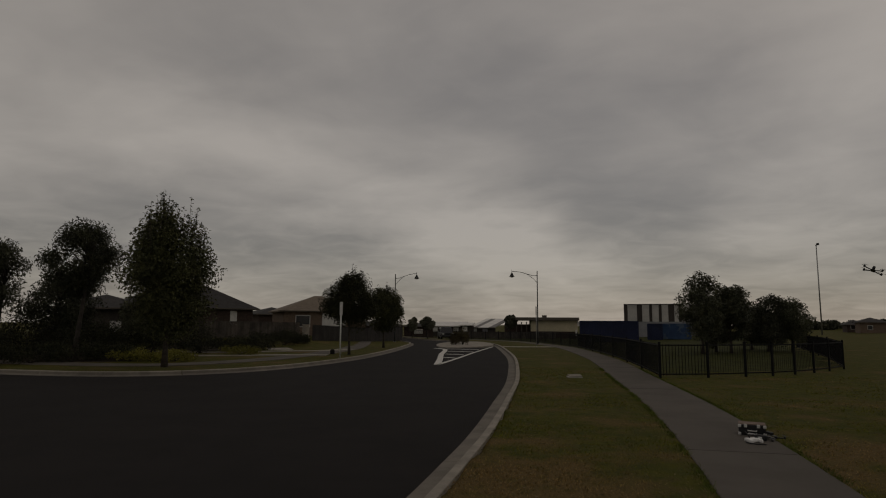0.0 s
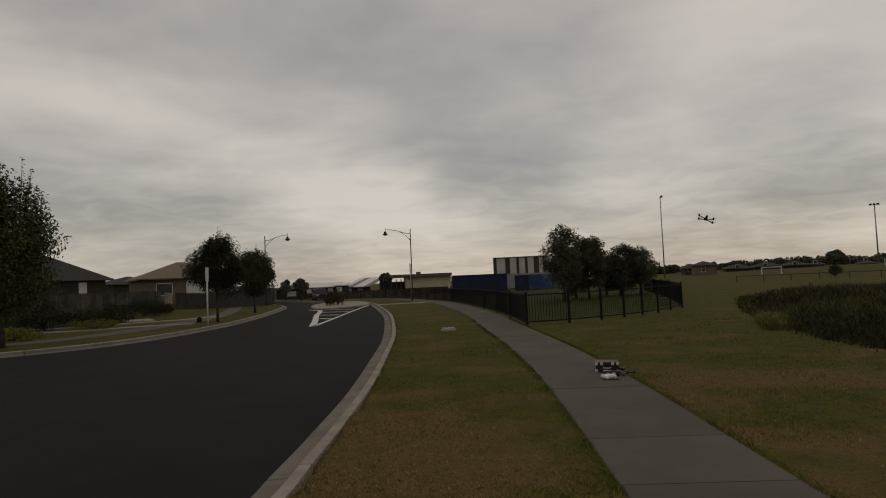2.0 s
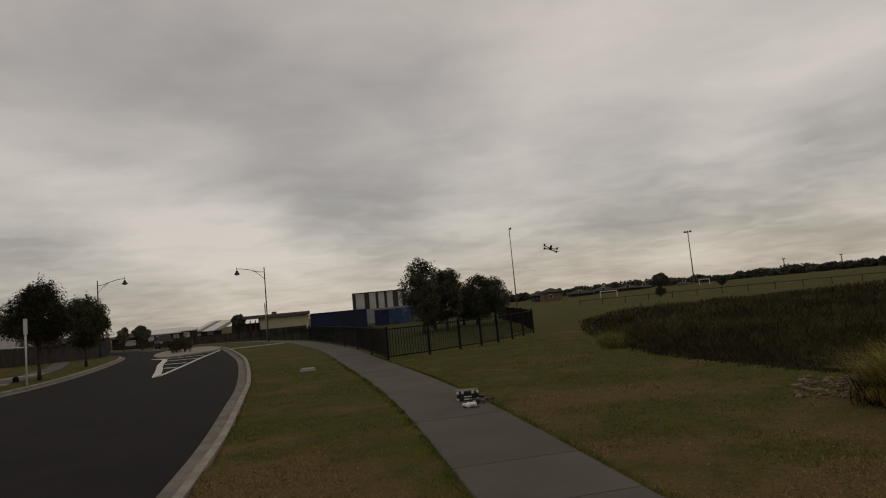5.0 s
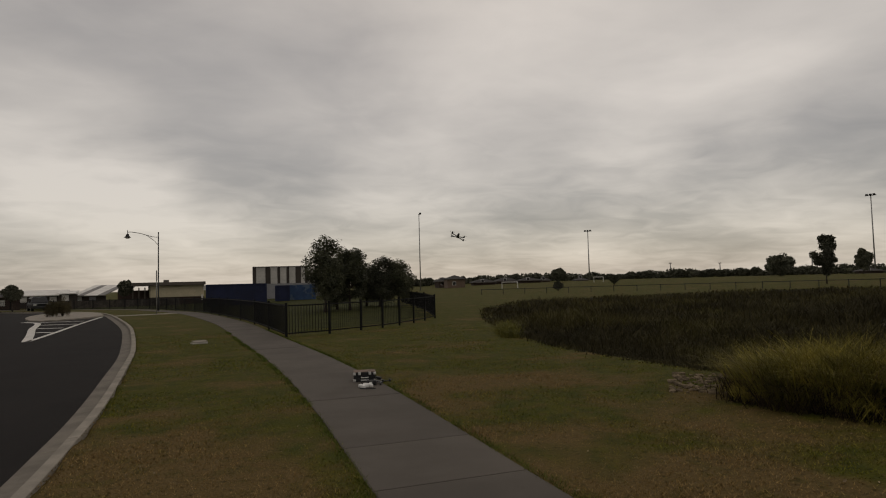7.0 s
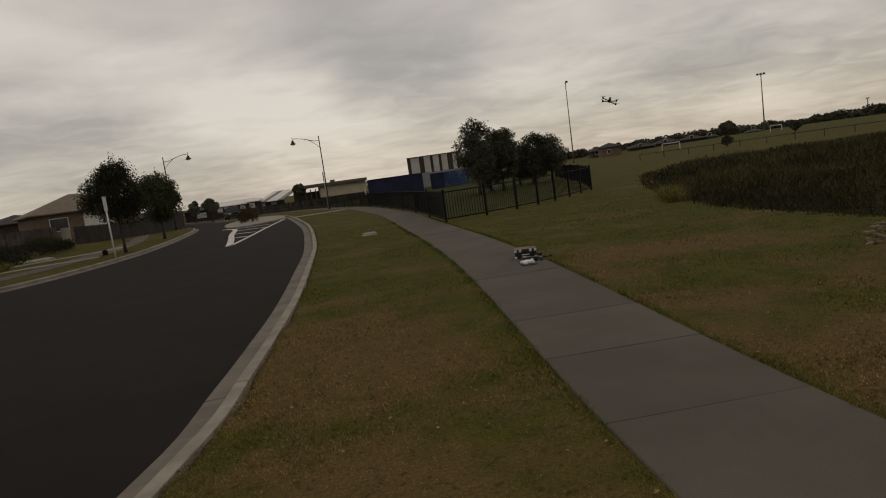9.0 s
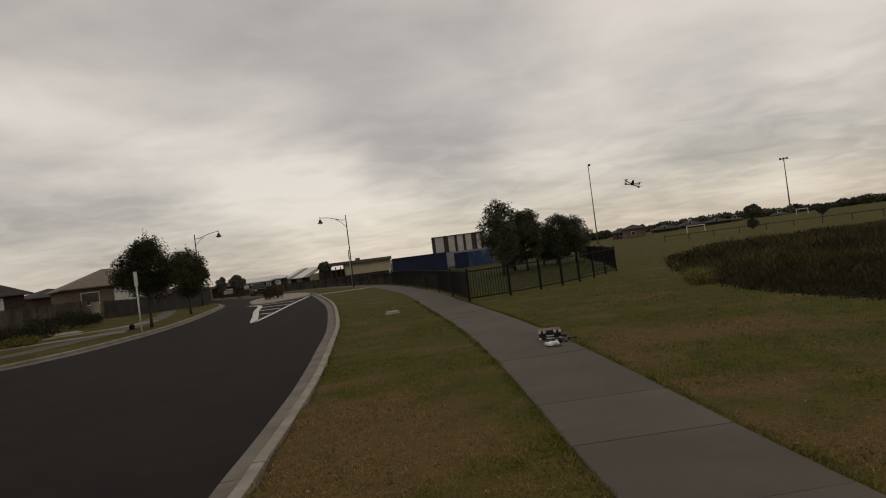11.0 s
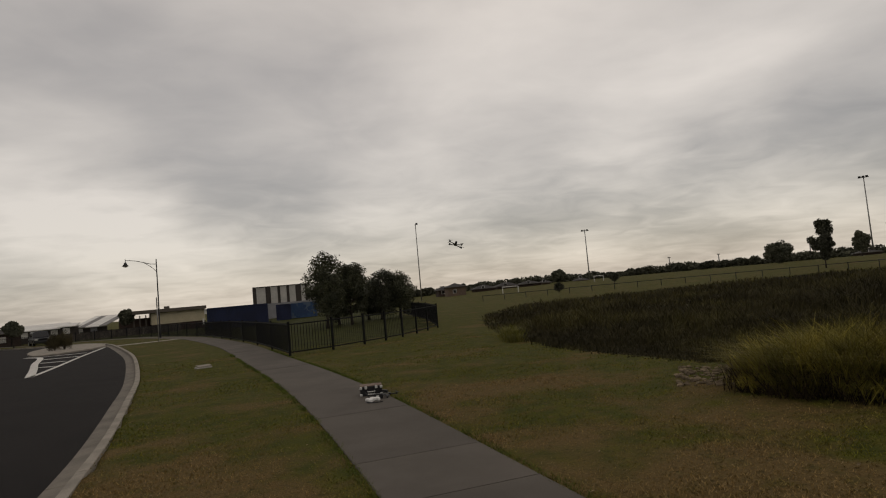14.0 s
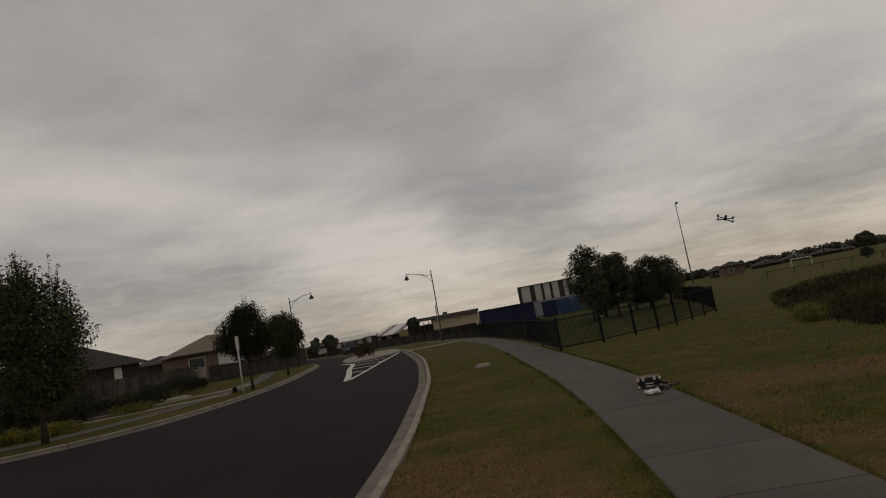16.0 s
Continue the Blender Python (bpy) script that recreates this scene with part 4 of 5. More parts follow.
side_line = []
for p, s in zip(wr, ws):
    if p.y > 20.8 and (not side_line or math.hypot(p.x + s.x * 0.83 - side_line[-1][0], p.y + s.y * 0.83 - side_line[-1][1]) > (4.2 if p.y < 41 else 3.4)):
        if p.x > -24:
            side_line.append((p.x + s.x * 0.83, p.y + s.y * 0.83))
side_line[0] = (4.05, 20.9)
picket_fence(side_line, 0.115, 1.11, FENCE, False)


# ---- timber fence on the opposite side ----
def paling_fence(a, b, height, label, w=0.15, mat="fence_timber"):
    L = math.hypot(b[0] - a[0], b[1] - a[1])
    ang = math.degrees(math.atan2(b[1] - a[1], b[0] - a[0]))
    root = thing("paling_fence", pose(a[0], a[1], rise(*a), 0, -math.degrees(math.atan2(rise(*b) - rise(*a), L)), ang), label, "fence", "paling fences")
    n = int(L / w)
    bm = bmesh.new()
    box(bm, 0, 0, height / 2, w * 0.97, 0.018, height, 0.003)
    pm = mesh_of("paling", bm, M[mat])
    for i in range(n):
        o = new("paling", pm)
        o.parent = root
        o.location = ((i + 0.5) * L / n, random.uniform(-0.004, 0.004), random.uniform(-0.05, -0.02))
    for z in (0.3, height - 0.3):
        bm = bmesh.new()
        box(bm, L / 2, 0.045, z, L, 0.04, 0.07, 0.004)
        part("rail", bm, M[mat], root)
    bm = bmesh.new()
    box(bm, L / 2, 0, height - 0.01, L, 0.07, 0.035, 0.004)
    part("capping", bm, M[mat], root)
    return root


M["fence_dark"] = material("dark_fence_stain", (0.036, 0.031, 0.028), (0.024, 0.021, 0.019), 1.5, 0.85, fine=30, vary=0.2)
paling_fence((-32.71, 42.32), (-19.06, 48.41), 1.42, "weathered grey brown paling fence behind the garden bed")
paling_fence((-18.15, 48.94), (-15.68, 57.87), 1.3, "dark stained paling fence along the side boundary", mat="fence_dark")
paling_fence((-15.68, 57.87), (-14.42, 67.16), 1.5, "dark stained paling fence along the side boundary", mat="fence_dark")


def gate_pier():
    root = thing("gate_pier", pose(-18.6, 48.68, rise(-18.6, 48.68), 0, 0, 40), "pale rendered pier between two fences", "pier")
    bm = bmesh.new()
    box(bm, 0, 0, 0.6, 0.5, 0.35, 1.3, 0.02)
    part("shaft", bm, M["kerb"], root)
    bm = bmesh.new()
    box(bm, 0, 0, 1.27, 0.56, 0.41, 0.06, 0.012)
    part("cap", bm, M["kerb"], root)


gate_pier()
paling_fence(polar(-7.75, 95.8), polar(2.08, 93.1), 1.0, "grey paling fence in front of the school buildings", 0.3)


def ribbon_path(name, pts, width, label):
    bm = bmesh.new()
    strip(bm, curve_points(pts, 0.5), [(-width / 2, -0.1), (-width / 2, 0.02), (width / 2, 0.02), (width / 2, -0.1)])
    bmesh.ops.recalc_face_normals(bm, faces=bm.faces)
    return tagged(part(name, bm, M["kerb"]), label, "path", kind="structure")


ribbon_path("garden_path", [(-10.97, 31.91), (-13.03, 31.51), (-15.53, 29.94), (-18.53, 29.06)], 1.0, "narrow pale concrete path across the opposite lawn")
ribbon_path("garden_path", [(-12.08, 39.89), (-12.82, 37.13), (-14.63, 35.31), (-17.45, 31.91), (-20.72, 31.16)], 1.0, "narrow pale concrete path across the opposite lawn")
ribbon_path("kerb_ramp", [(-2.39, 49.02), (-0.23, 49.37), (1.74, 50.1)], 1.3, "pale concrete pram ramp from kerb to footpath")

# ---- buildings ----
M["brick_dark"] = material("dark_brown_brick", (0.060, 0.040, 0.032), (0.042, 0.029, 0.024), 5, 0.9, fine=16)
M["brick_tan"] = material("tan_brick", (0.16, 0.115, 0.085), (0.12, 0.085, 0.064), 5, 0.9, fine=16)
M["tile_dark"] = material("charcoal_roof_tile", (0.040, 0.036, 0.035), (0.028, 0.026, 0.025), 3, 0.85, fine=9)
M["tile_tan"] = material("tan_roof_tile", (0.175, 0.140, 0.105), (0.135, 0.108, 0.082), 3, 0.85, fine=9)
M["cream"] = material("cream_render", (0.47, 0.41, 0.285), (0.41, 0.36, 0.25), 0.8, 0.85, fine=12)
M["white_sheet"] = material("white_roof_sheet", (0.66, 0.64, 0.60), (0.56, 0.54, 0.51), 0.5, 0.55, fine=8)
M["grey_sheet"] = material("grey_roof_sheet", (0.17, 0.16, 0.15), (0.13, 0.122, 0.115), 0.5, 0.6, fine=8)
M["fascia"] = material("grey_brown_fascia", (0.105, 0.088, 0.072), (0.085, 0.072, 0.060), 0.6, 0.7, fine=8)
M["stripe_dark"] = material("dark_brown_cladding", (0.050, 0.040, 0.034), (0.038, 0.031, 0.027), 0.8, 0.7, fine=8)
M["stripe_pale"] = material("pale_grey_cladding", (0.46, 0.44, 0.41), (0.40, 0.385, 0.36), 0.8, 0.7, fine=8)
M["wall_grey"] = material("grey_wall_sheet", (0.24, 0.24, 0.25), (0.20, 0.20, 0.21), 0.8, 0.7, fine=8)
M["blue_dark"] = material("dark_blue_container_paint", (0.011, 0.017, 0.052), (0.008, 0.012, 0.036), 0.8, 0.55, fine=14)
# lighter blue carries the light on the container's long side, with paler blotches
M["blue_lit"] = material("lit_blue_container_paint", (0.030, 0.066, 0.140), (0.021, 0.046, 0.105), 0.9, 0.6, fine=14, patch=(0.075, 0.11, 0.16), patch_scale=1.1, patch_edge=(0.55, 0.62))
M["window"] = material("dark_window_glass", (0.015, 0.016, 0.018), None, 3, 0.12, fine=6, spec=0.6)
M["white_trim"] = material("white_trim_paint", (0.60, 0.585, 0.55), (0.52, 0.505, 0.475), 3, 0.6, fine=30)


def facing(az, r, z=None, extra=0.0):
    """A place at a bearing and distance, turned so that local -y looks back to the camera."""
    x, y = polar(az, r)
    return pose(x, y, rise(x, y) if z is None else z, 0, 0, -az + extra)


def hip_roof(bm, w, d, z, h, over=0.45, ridge=0.5):
    """A hipped roof on a rectangle, with its eaves closed below."""
    a, b = w / 2 + over, d / 2 + over
    k = max(0.05, a - b * (1.0 if ridge is None else ridge * 2))
    e = [bm.verts.new(p) for p in ((-a, -b, z), (a, -b, z), (a, b, z), (-a, b, z))]
    f = [bm.verts.new(p) for p in ((-a, -b, z - 0.14), (a, -b, z - 0.14), (a, b, z - 0.14), (-a, b, z - 0.14))]
    r = [bm.verts.new(p) for p in ((-k, 0, z + h), (k, 0, z + h))]
    for q in ((e[0], e[1], r[1], r[0]), (e[1], e[2], r[1]), (e[2], e[3], r[0], r[1]), (e[3], e[0], r[0])):
        bm.faces.new(q)
    for i in range(4):
        bm.faces.new((f[i], f[(i + 1) % 4], e[(i + 1) % 4], e[i]))
    bm.faces.new(list(reversed(f)))


def house(az, r, w, d, eave, h, wall, roof, label, windows=(), extra=0.0, base=None, ridge=0.5, group="houses", gutter="fascia"):
    root = thing("house", facing(az, r, None, extra), label, "house", group)
    z0 = root.matrix_world.translation.z
    e = eave - z0
    bm = bmesh.new()
    box(bm, 0, 0, e / 2 - 0.3, w, d, e + 0.6)
    part("wall", bm, wall, root)
    bm = bmesh.new()
    hip_roof(bm, w, d, e, h, ridge=ridge)
    ro = part("roof", bm, roof, root)
    bm = bmesh.new()
    box(bm, 0, -d / 2 - 0.5, e - 0.06, w + 1.0, 0.1, 0.11, 0.01)
    part("gutter", bm, M[gutter], ro)
    for x, z, ww, hh, mat in windows:
        bm = bmesh.new()
        box(bm, x, -d / 2 - 0.02, z, ww + 0.14, 0.07, hh + 0.14, 0.01)
        wi = part("window" if mat == "window" else "garage_door", bm, M["white_trim"], root)
        bm = bmesh.new()
        box(bm, x, -d / 2 - 0.06, z, ww, 0.02, hh)
        part("pane" if mat == "window" else "panel", bm, M[mat], wi)
    return root


house(-31.4, 63.8, 10.6, 8.0, 3.05, 2.55, M["brick_dark"], M["tile_dark"], "single storey dark brick house with charcoal hipped roof behind the fence",
      [(3.4, 1.7, 0.5, 1.2, "white_trim"), (-2.5, 1.7, 1.6, 1.2, "window")], 18)
house(-19.9, 70.5, 8.8, 8.0, 3.0, 1.75, M["brick_tan"], M["tile_tan"], "single storey house with tan tiled hipped roof and white garage door",
      [(0.9, 1.35, 2.4, 2.1, "white_trim"), (-2.4, 1.6, 1.4, 1.1, "window")], 12)
house(-24, 90.4, 6.0, 7.0, 2.9, 1.0, M["brick_dark"], M["tile_dark"], "low dark roofed house beyond the nearer roofs", [(0, 1.0, 1.0, 0.8, "window")], 20)
house(-21.9, 95.8, 6.0, 7.0, 3.0, 1.25, M["brick_dark"], M["tile_dark"], "low dark roofed house beyond the nearer roofs", [(0, 1.0, 1.0, 0.8, "window")], -10)
house(-37.2, 46.0, 5.0, 5.0, 2.6, 0.9, M["fence_timber"], M["tile_dark"], "grey walled outbuilding half hidden by garden trees", [(0.6, 0.95, 0.5, 0.8, "white_trim")], 0)
house(-14.54, 82.5, 6.0, 6.0, 1.45, 0.7, M["brick_dark"], M["tile_dark"], "low dark house behind the side fence", [(0, 0.8, 0.9, 0.7, "window")], 0)
house(-10.63, 98.4, 4.5, 5.0, 1.3, 0.55, M["brick_dark"], M["tile_dark"], "low dark house behind the side fence", [(0, 0.9, 1.2, 0.6, "white_trim")], 0)
# far houses past the playing field
for az, r, w, eave, h, wall in ((26.47, 138.3, 4.0, 2.45, 0.85, "brick_tan"), (25.38, 149, 3.0, 2.0, 1.0, "brick_dark"), (29.13, 159.6, 5.5, 1.5, 1.0, "brick_dark"), (31.24, 164.9, 5.5, 1.7, 1.0, "brick_dark"), (33.36, 162.3, 5.5, 1.7, 0.8, "brick_dark"),
                                (34.78, 167.6, 2.4, 1.6, 0.8, "brick_tan"), (38.11, 172.9, 3.2, 1.4, 0.7, "brick_dark"), (60.31, 166.2, 4.5, 1.9, 0.7, "brick_dark"), (64.28, 172.9, 5.5, 1.8, 0.7, "brick_tan")):
    house(az, r, w, 5.0, eave, h, M[wall], M["tile_dark"], "small distant house roofline past the playing field", [(-0.5, 1.0, 0.7, 0.7, "window")], 10, group="distant houses")


def school_hall():
    root = thing("school_hall", facing(1.77, 101.1, None, 4), "long flat roofed school hall with cream upper wall and dark fascia", "building")
    z0 = root.matrix_world.translation.z + 0.2
    bm = bmesh.new()
    box(bm, 0.25, 4, 0.8 - z0 - 1.0, 7.4, 8, 2.4)
    part("lower_wall", bm, M["brick_dark"], root)
    bm = bmesh.new()
    box(bm, 0.25, 3.9, 1.65 - z0, 7.5, 8.2, 1.75, 0.02)
    part("upper_wall", bm, M["cream"], root, "cream rendered upper wall")
    bm = bmesh.new()
    box(bm, -0.95, 3.6, 2.78 - z0, 10.2, 9.2, 0.5, 0.03)
    part("roof_fascia", bm, M["fascia"], root)
    bm = bmesh.new()
    box(bm, -1.2, 2.0, 3.2 - z0, 0.75, 0.8, 0.4, 0.02)
    part("roof_vent", bm, M["fascia"], root)
    for x in (-5.8, -5.0, -4.2):
        bm = bmesh.new()
        box(bm, x, 0.1, 1.2 - z0 - 0.5, 0.16, 0.16, 3.2)
        part("canopy_post", bm, M["fascia"], root)
    bm = bmesh.new()
    box(bm, -5.6, 4.5, 1.0 - z0 - 0.6, 4.4, 0.3, 3.0)
    part("canopy_wall", bm, M["brick_dark"], root)
    bm = bmesh.new()
    box(bm, 4.25, -0.3, 2.05 - z0, 0.75, 0.05, 0.75, 0.01)
    part("notice_board", bm, M["white_sheet"], root, "blank white board on the hall corner")
    bm = bmesh.new()
    box(bm, 3.7, -0.3, 0.6 - z0, 0.25, 0.05, 0.9, 0.01)
    part("white_door", bm, M["white_sheet"], root)


school_hall()


def classroom(az, r, w, lo, hi, sheets, label, depth=9.0, skew=2.6):
    """A low block whose tilted sheet roof rises away from the road."""
    root = thing("classroom_block", facing(az, r), label, "building", "classroom blocks")
    z0 = root.matrix_world.translation.z
    n = len(sheets)
    for i, kind in enumerate(sheets):
        x0, x1 = -w / 2 + w * i / n, -w / 2 + w * (i + 1) / n
        bm = bmesh.new()
        v = [bm.verts.new(p) for p in ((x0, -0.6, lo - z0), (x1, -0.6, lo - z0), (x1 + skew, depth, hi - z0), (x0 + skew, depth, hi - z0))]
        f = bm.faces.new(v)
        bmesh.ops.extrude_face_region(bm, geom=[f])
        bmesh.ops.translate(bm, vec=(0, 0, -0.12), verts=v)
        bmesh.ops.recalc_face_normals(bm, faces=bm.faces)
        part("roof_sheet", bm, M["white_sheet" if kind else "grey_sheet"], root)
    bm = bmesh.new()
    box(bm, 0.3, 1.2, (lo - z0) / 2 - 0.35, w * 0.97, 2.4, lo - z0 + 0.4)
    part("wall", bm, M["stripe_dark"], root)
    for i in range(int(w // 1.9)):
        x = -w / 2 + 1.1 + i * 1.9
        bm = bmesh.new()
        box(bm, x, -0.04, (lo - z0) * 0.66, 0.9, 0.06, (lo - z0) * 0.42, 0.01)
        part("wall_panel", bm, M["white_trim" if i % 2 == 0 else "wall_grey"], root)
    return root


classroom(-8.06, 111.7, 6.2, 1.35, 2.15, [1], "low school classroom block with white tilted roof", 9, 1.2)
classroom(-6.27, 106.4, 2.4, 1.55, 1.95, [1], "low school classroom block with pale end wall", 5, 0.6)
classroom(-4.8, 109.1, 4.6, 1.15, 2.75, [1, 0, 1, 1, 0], "low school classroom block with white and grey striped roof", 10, 3.4)


def striped_hall():
    root = thing("striped_hall", facing(10.7, 109.1), "tall hall clad in alternate dark and pale upright panels", "building")
    z0 = root.matrix_world.translation.z + 0.4
    bm = bmesh.new()
    box(bm, 1.5, 5.2, 1.2 - z0, 13.0, 10, 3.3)
    part("lower_wall", bm, M["wall_grey"], root, "grey sheet lower wall")
    bm = bmesh.new()
    box(bm, 1.5, 5.3, 4.1 - z0, 13.0, 10, 2.75)
    part("upper_wall", bm, M["stripe_pale"], root)
    edges = [(0, 6, 0), (6, 22, 1), (22, 31, 0), (31, 43, 1), (43, 48, 0), (48, 59, 1), (59, 64, 0), (64, 75, 1), (75, 85, 0), (85, 92, 1), (92, 97, 0), (97, 110, 1), (110, 120, 0), (120, 136, 1)]
    s = 82 * math.tan(radians(0.0662))
    for a, b, pale in edges:
        bm = bmesh.new()
        box(bm, -4.95 + s * (a + b) / 2, 0.22, 4.1 - z0, s * (b - a) - 0.02, 0.12 if pale else 0.16, 2.85, 0.01)
        part("cladding_panel", bm, M["stripe_pale" if pale else "stripe_dark"], root)
    bm = bmesh.new()
    box(bm, -0.3, 0.15, 5.58 - z0, 9.4, 0.3, 0.12, 0.01)
    part("parapet_cap", bm, M["stripe_dark"], root)


striped_hall()


def container(az, r, L, H, D, mat, label, extra=0.0):
    """A corrugated steel container: ribbed sides, frame and end doors."""
    root = thing("shipping_container", facing(az, r, None, extra), label, "container", "containers")
    bm = bmesh.new()
    box(bm, 0, D / 2, H / 2 + 0.05, L - 0.1, D - 0.1, H - 0.1)
    part("body", bm, mat, root)
    rib = bmesh.new()
    box(rib, 0, 0, H / 2 + 0.05, 0.12, 0.05, H - 0.3, 0.012)
    rm = mesh_of("rib", rib, mat)
    n = int(L / 0.28)
    for i in range(1, n):
        o = new("rib", rm)
        o.parent = root
        o.location = (-L / 2 + i * L / n, 0.035, 0)
    for x in (-L / 2, L / 2):
        bm = bmesh.new()
        box(bm, x, 0.0, H / 2 + 0.05, 0.16, 0.14, H, 0.01)
        part("corner_post", bm, mat, root)
    for z in (0.1, H):
        bm = bmesh.new()
        box(bm, 0, 0, z, L, 0.12, 0.14, 0.01)
        part("frame_rail", bm, mat, root)
    return root


container(6.74, 72.5, 6.35, 2.35, 2.44, M["blue_dark"], "dark blue corrugated shipping container behind the fence")
# lit side and darker end of one container, their light put into two blues
container(12.47, 87.8, 3.4, 2.05, 2.4, M["blue_lit"], "blue corrugated container under the trees, paint lightened for its lit side", 2)
container(10.66, 86.5, 1.8, 2.1, 2.4, M["blue_dark"], "dark blue container end standing beside the lighter side")


# ---- parked car ----
M["car_paint"] = material("dark_car_paint", (0.045, 0.047, 0.052), (0.036, 0.038, 0.042), 2, 0.3, 0.4, fine=30, spec=0.5)
M["tyre"] = material("tyre_rubber", (0.012, 0.012, 0.012), None, 10, 0.9, fine=60)
M["headlight"] = material("headlight_lens", (0.55, 0.55, 0.52), None, 8, 0.15, fine=30, spec=0.6)


def car(az, r, turn):
    x, y = polar(az, r)
    root = thing("car", pose(x, y, rise(x, y) - 0.09, 0, 0, turn), "dark grey off-road wagon parked facing up the street", "car")
    bm = bmesh.new()
    box(bm, 0, 0, 0.68, 1.78, 4.5, 0.62, 0.12)
    part("body", bm, M["car_paint"], root, smooth=False)
    bm = bmesh.new()
    r0 = bmesh.ops.create_cube(bm, size=1.0)["verts"]
    for v in r0:
        top = v.co.z > 0
        v.co = Vector((v.co.x * (1.42 if top else 1.7), 0.45 + v.co.y * (2.3 if top else 3.0), 1.72 if top else 0.98))
    bmesh.ops.bevel(bm, geom=list(bm.edges), offset=0.06, segments=2, affect="EDGES")
    part("cabin", bm, M["car_paint"], root)
    bm = bmesh.new()
    v = [bm.verts.new(p) for p in ((-0.72, -1.02, 1.06), (0.72, -1.02, 1.06), (0.62, -0.74, 1.6), (-0.62, -0.74, 1.6))]
    f = bm.faces.new(v)
    g = bmesh.ops.extrude_face_region(bm, geom=[f])
    bmesh.ops.translate(bm, vec=(0, -0.03, 0.01), verts=[q for q in g["geom"] if isinstance(q, bmesh.types.BMVert)])
    bmesh.ops.recalc_face_normals(bm, faces=bm.faces)
    part("windscreen", bm, M["window"], root)
    for s in (-1, 1):
        bm = bmesh.new()
        box(bm, s * 0.8, 0.5, 1.32, 0.05, 1.9, 0.42, 0.02, Matrix.Rotation(radians(-s * 0), 3, "Y"))
        part("side_window", bm, M["window"], root)
        bm = bmesh.new()
        box(bm, s * 0.66, -2.23, 0.82, 0.34, 0.08, 0.18, 0.03)
        part("headlight", bm, M["headlight"], root, "clear headlight")
        bm = bmesh.new()
        box(bm, s * 1.0, -0.85, 1.12, 0.2, 0.12, 0.15, 0.03)
        part("mirror", bm, M["car_paint"], root)
        for yy in (-1.4, 1.4):
            bm = bmesh.new()
            tube(bm, [(s * 0.68, yy, 0.35), (s * 0.92, yy, 0.35)], 0.36, 18)
            wh = part("wheel", bm, M["tyre"], root)
            bm = bmesh.new()
            tube(bm, [(s * 0.925, yy, 0.35), (s * 0.94, yy, 0.35)], 0.21, 14)
            part("rim", bm, M["steel"], wh)
    bm = bmesh.new()
    box(bm, 0, -2.24, 0.82, 0.8, 0.06, 0.2, 0.02)
    part("grille", bm, M["black"], root)
    bm = bmesh.new()
    box(bm, 0, -2.27, 0.5, 1.74, 0.16, 0.22, 0.05)
    part("bumper", bm, M["dark_steel"], root)
    return root


car(-8.1, 86.5, 16)


# ---- sports field ----
def flood_pole(az, r, height, heads, turn):
    x, y = polar(az, r)
    root = thing("floodlight_pole", pose(x, y, rise(x, y), 0, 0, turn), "tall slim grey floodlight pole at the playing field", "floodlight", "floodlight poles")
    bm = bmesh.new()
    tube(bm, [(0, 0, -0.2), (0, 0, height * 0.5), (0, 0, height)], [0.0010 * r, 0.0008 * r, 0.0006 * r], 8)
    part("pole", bm, M["steel"], root, smooth=True)
    bm = bmesh.new()
    box(bm, 0, 0, height - 0.1, heads * 0.75, 0.14, 0.12)
    part("crossarm", bm, M["dark_steel"], root)
    for i in range(heads):
        bm = bmesh.new()
        box(bm, (i - (heads - 1) / 2) * 0.72, -0.25, height + 0.1, 0.5, 0.4, 0.35, 0.05)
        part("lamp_head", bm, M["dark_steel"], root)
    return root


flood_pole(23.29, 122.4, 15.4, 1, 60)
flood_pole(38.9, 179.6, 14.1, 3, -46)
flood_pole(60.75, 170.2, 17.9, 3, -76)
for az, r, h in ((45.88, 319.2, 7.0), (49.86, 332.5, 6.5), (56.63, 219.5, 6.4)):
    flood_pole(az, r, h, 2, -az)


def goal(az, r, w, h, turn):
    x, y = polar(az, r)
    root = thing("goal_frame", pose(x, y, rise(x, y), 0, 0, turn), "white steel football goal frame on the grass field", "goal", "goals")
    for s in (-1, 1):
        bm = bmesh.new()
        tube(bm, [(s * w / 2, 0, -0.05), (s * w / 2, 0, h)], 0.07, 8)
        part("upright", bm, M["white_paint"], root)
        bm = bmesh.new()
        tube(bm, [(s * w / 2, 0, h), (s * w / 2, 0.9, 0)], 0.035, 6)
        part("stay", bm, M["white_paint"], root)
    bm = bmesh.new()
    tube(bm, [(-w / 2 - 0.04, 0, h), (w / 2 + 0.04, 0, h)], 0.07, 8)
    part("crossbar", bm, M["white_paint"], root)


goal(31.63, 109.1, 2.75, 1.12, -30)
goal(39.7, 133, 1.9, 1.05, -40)


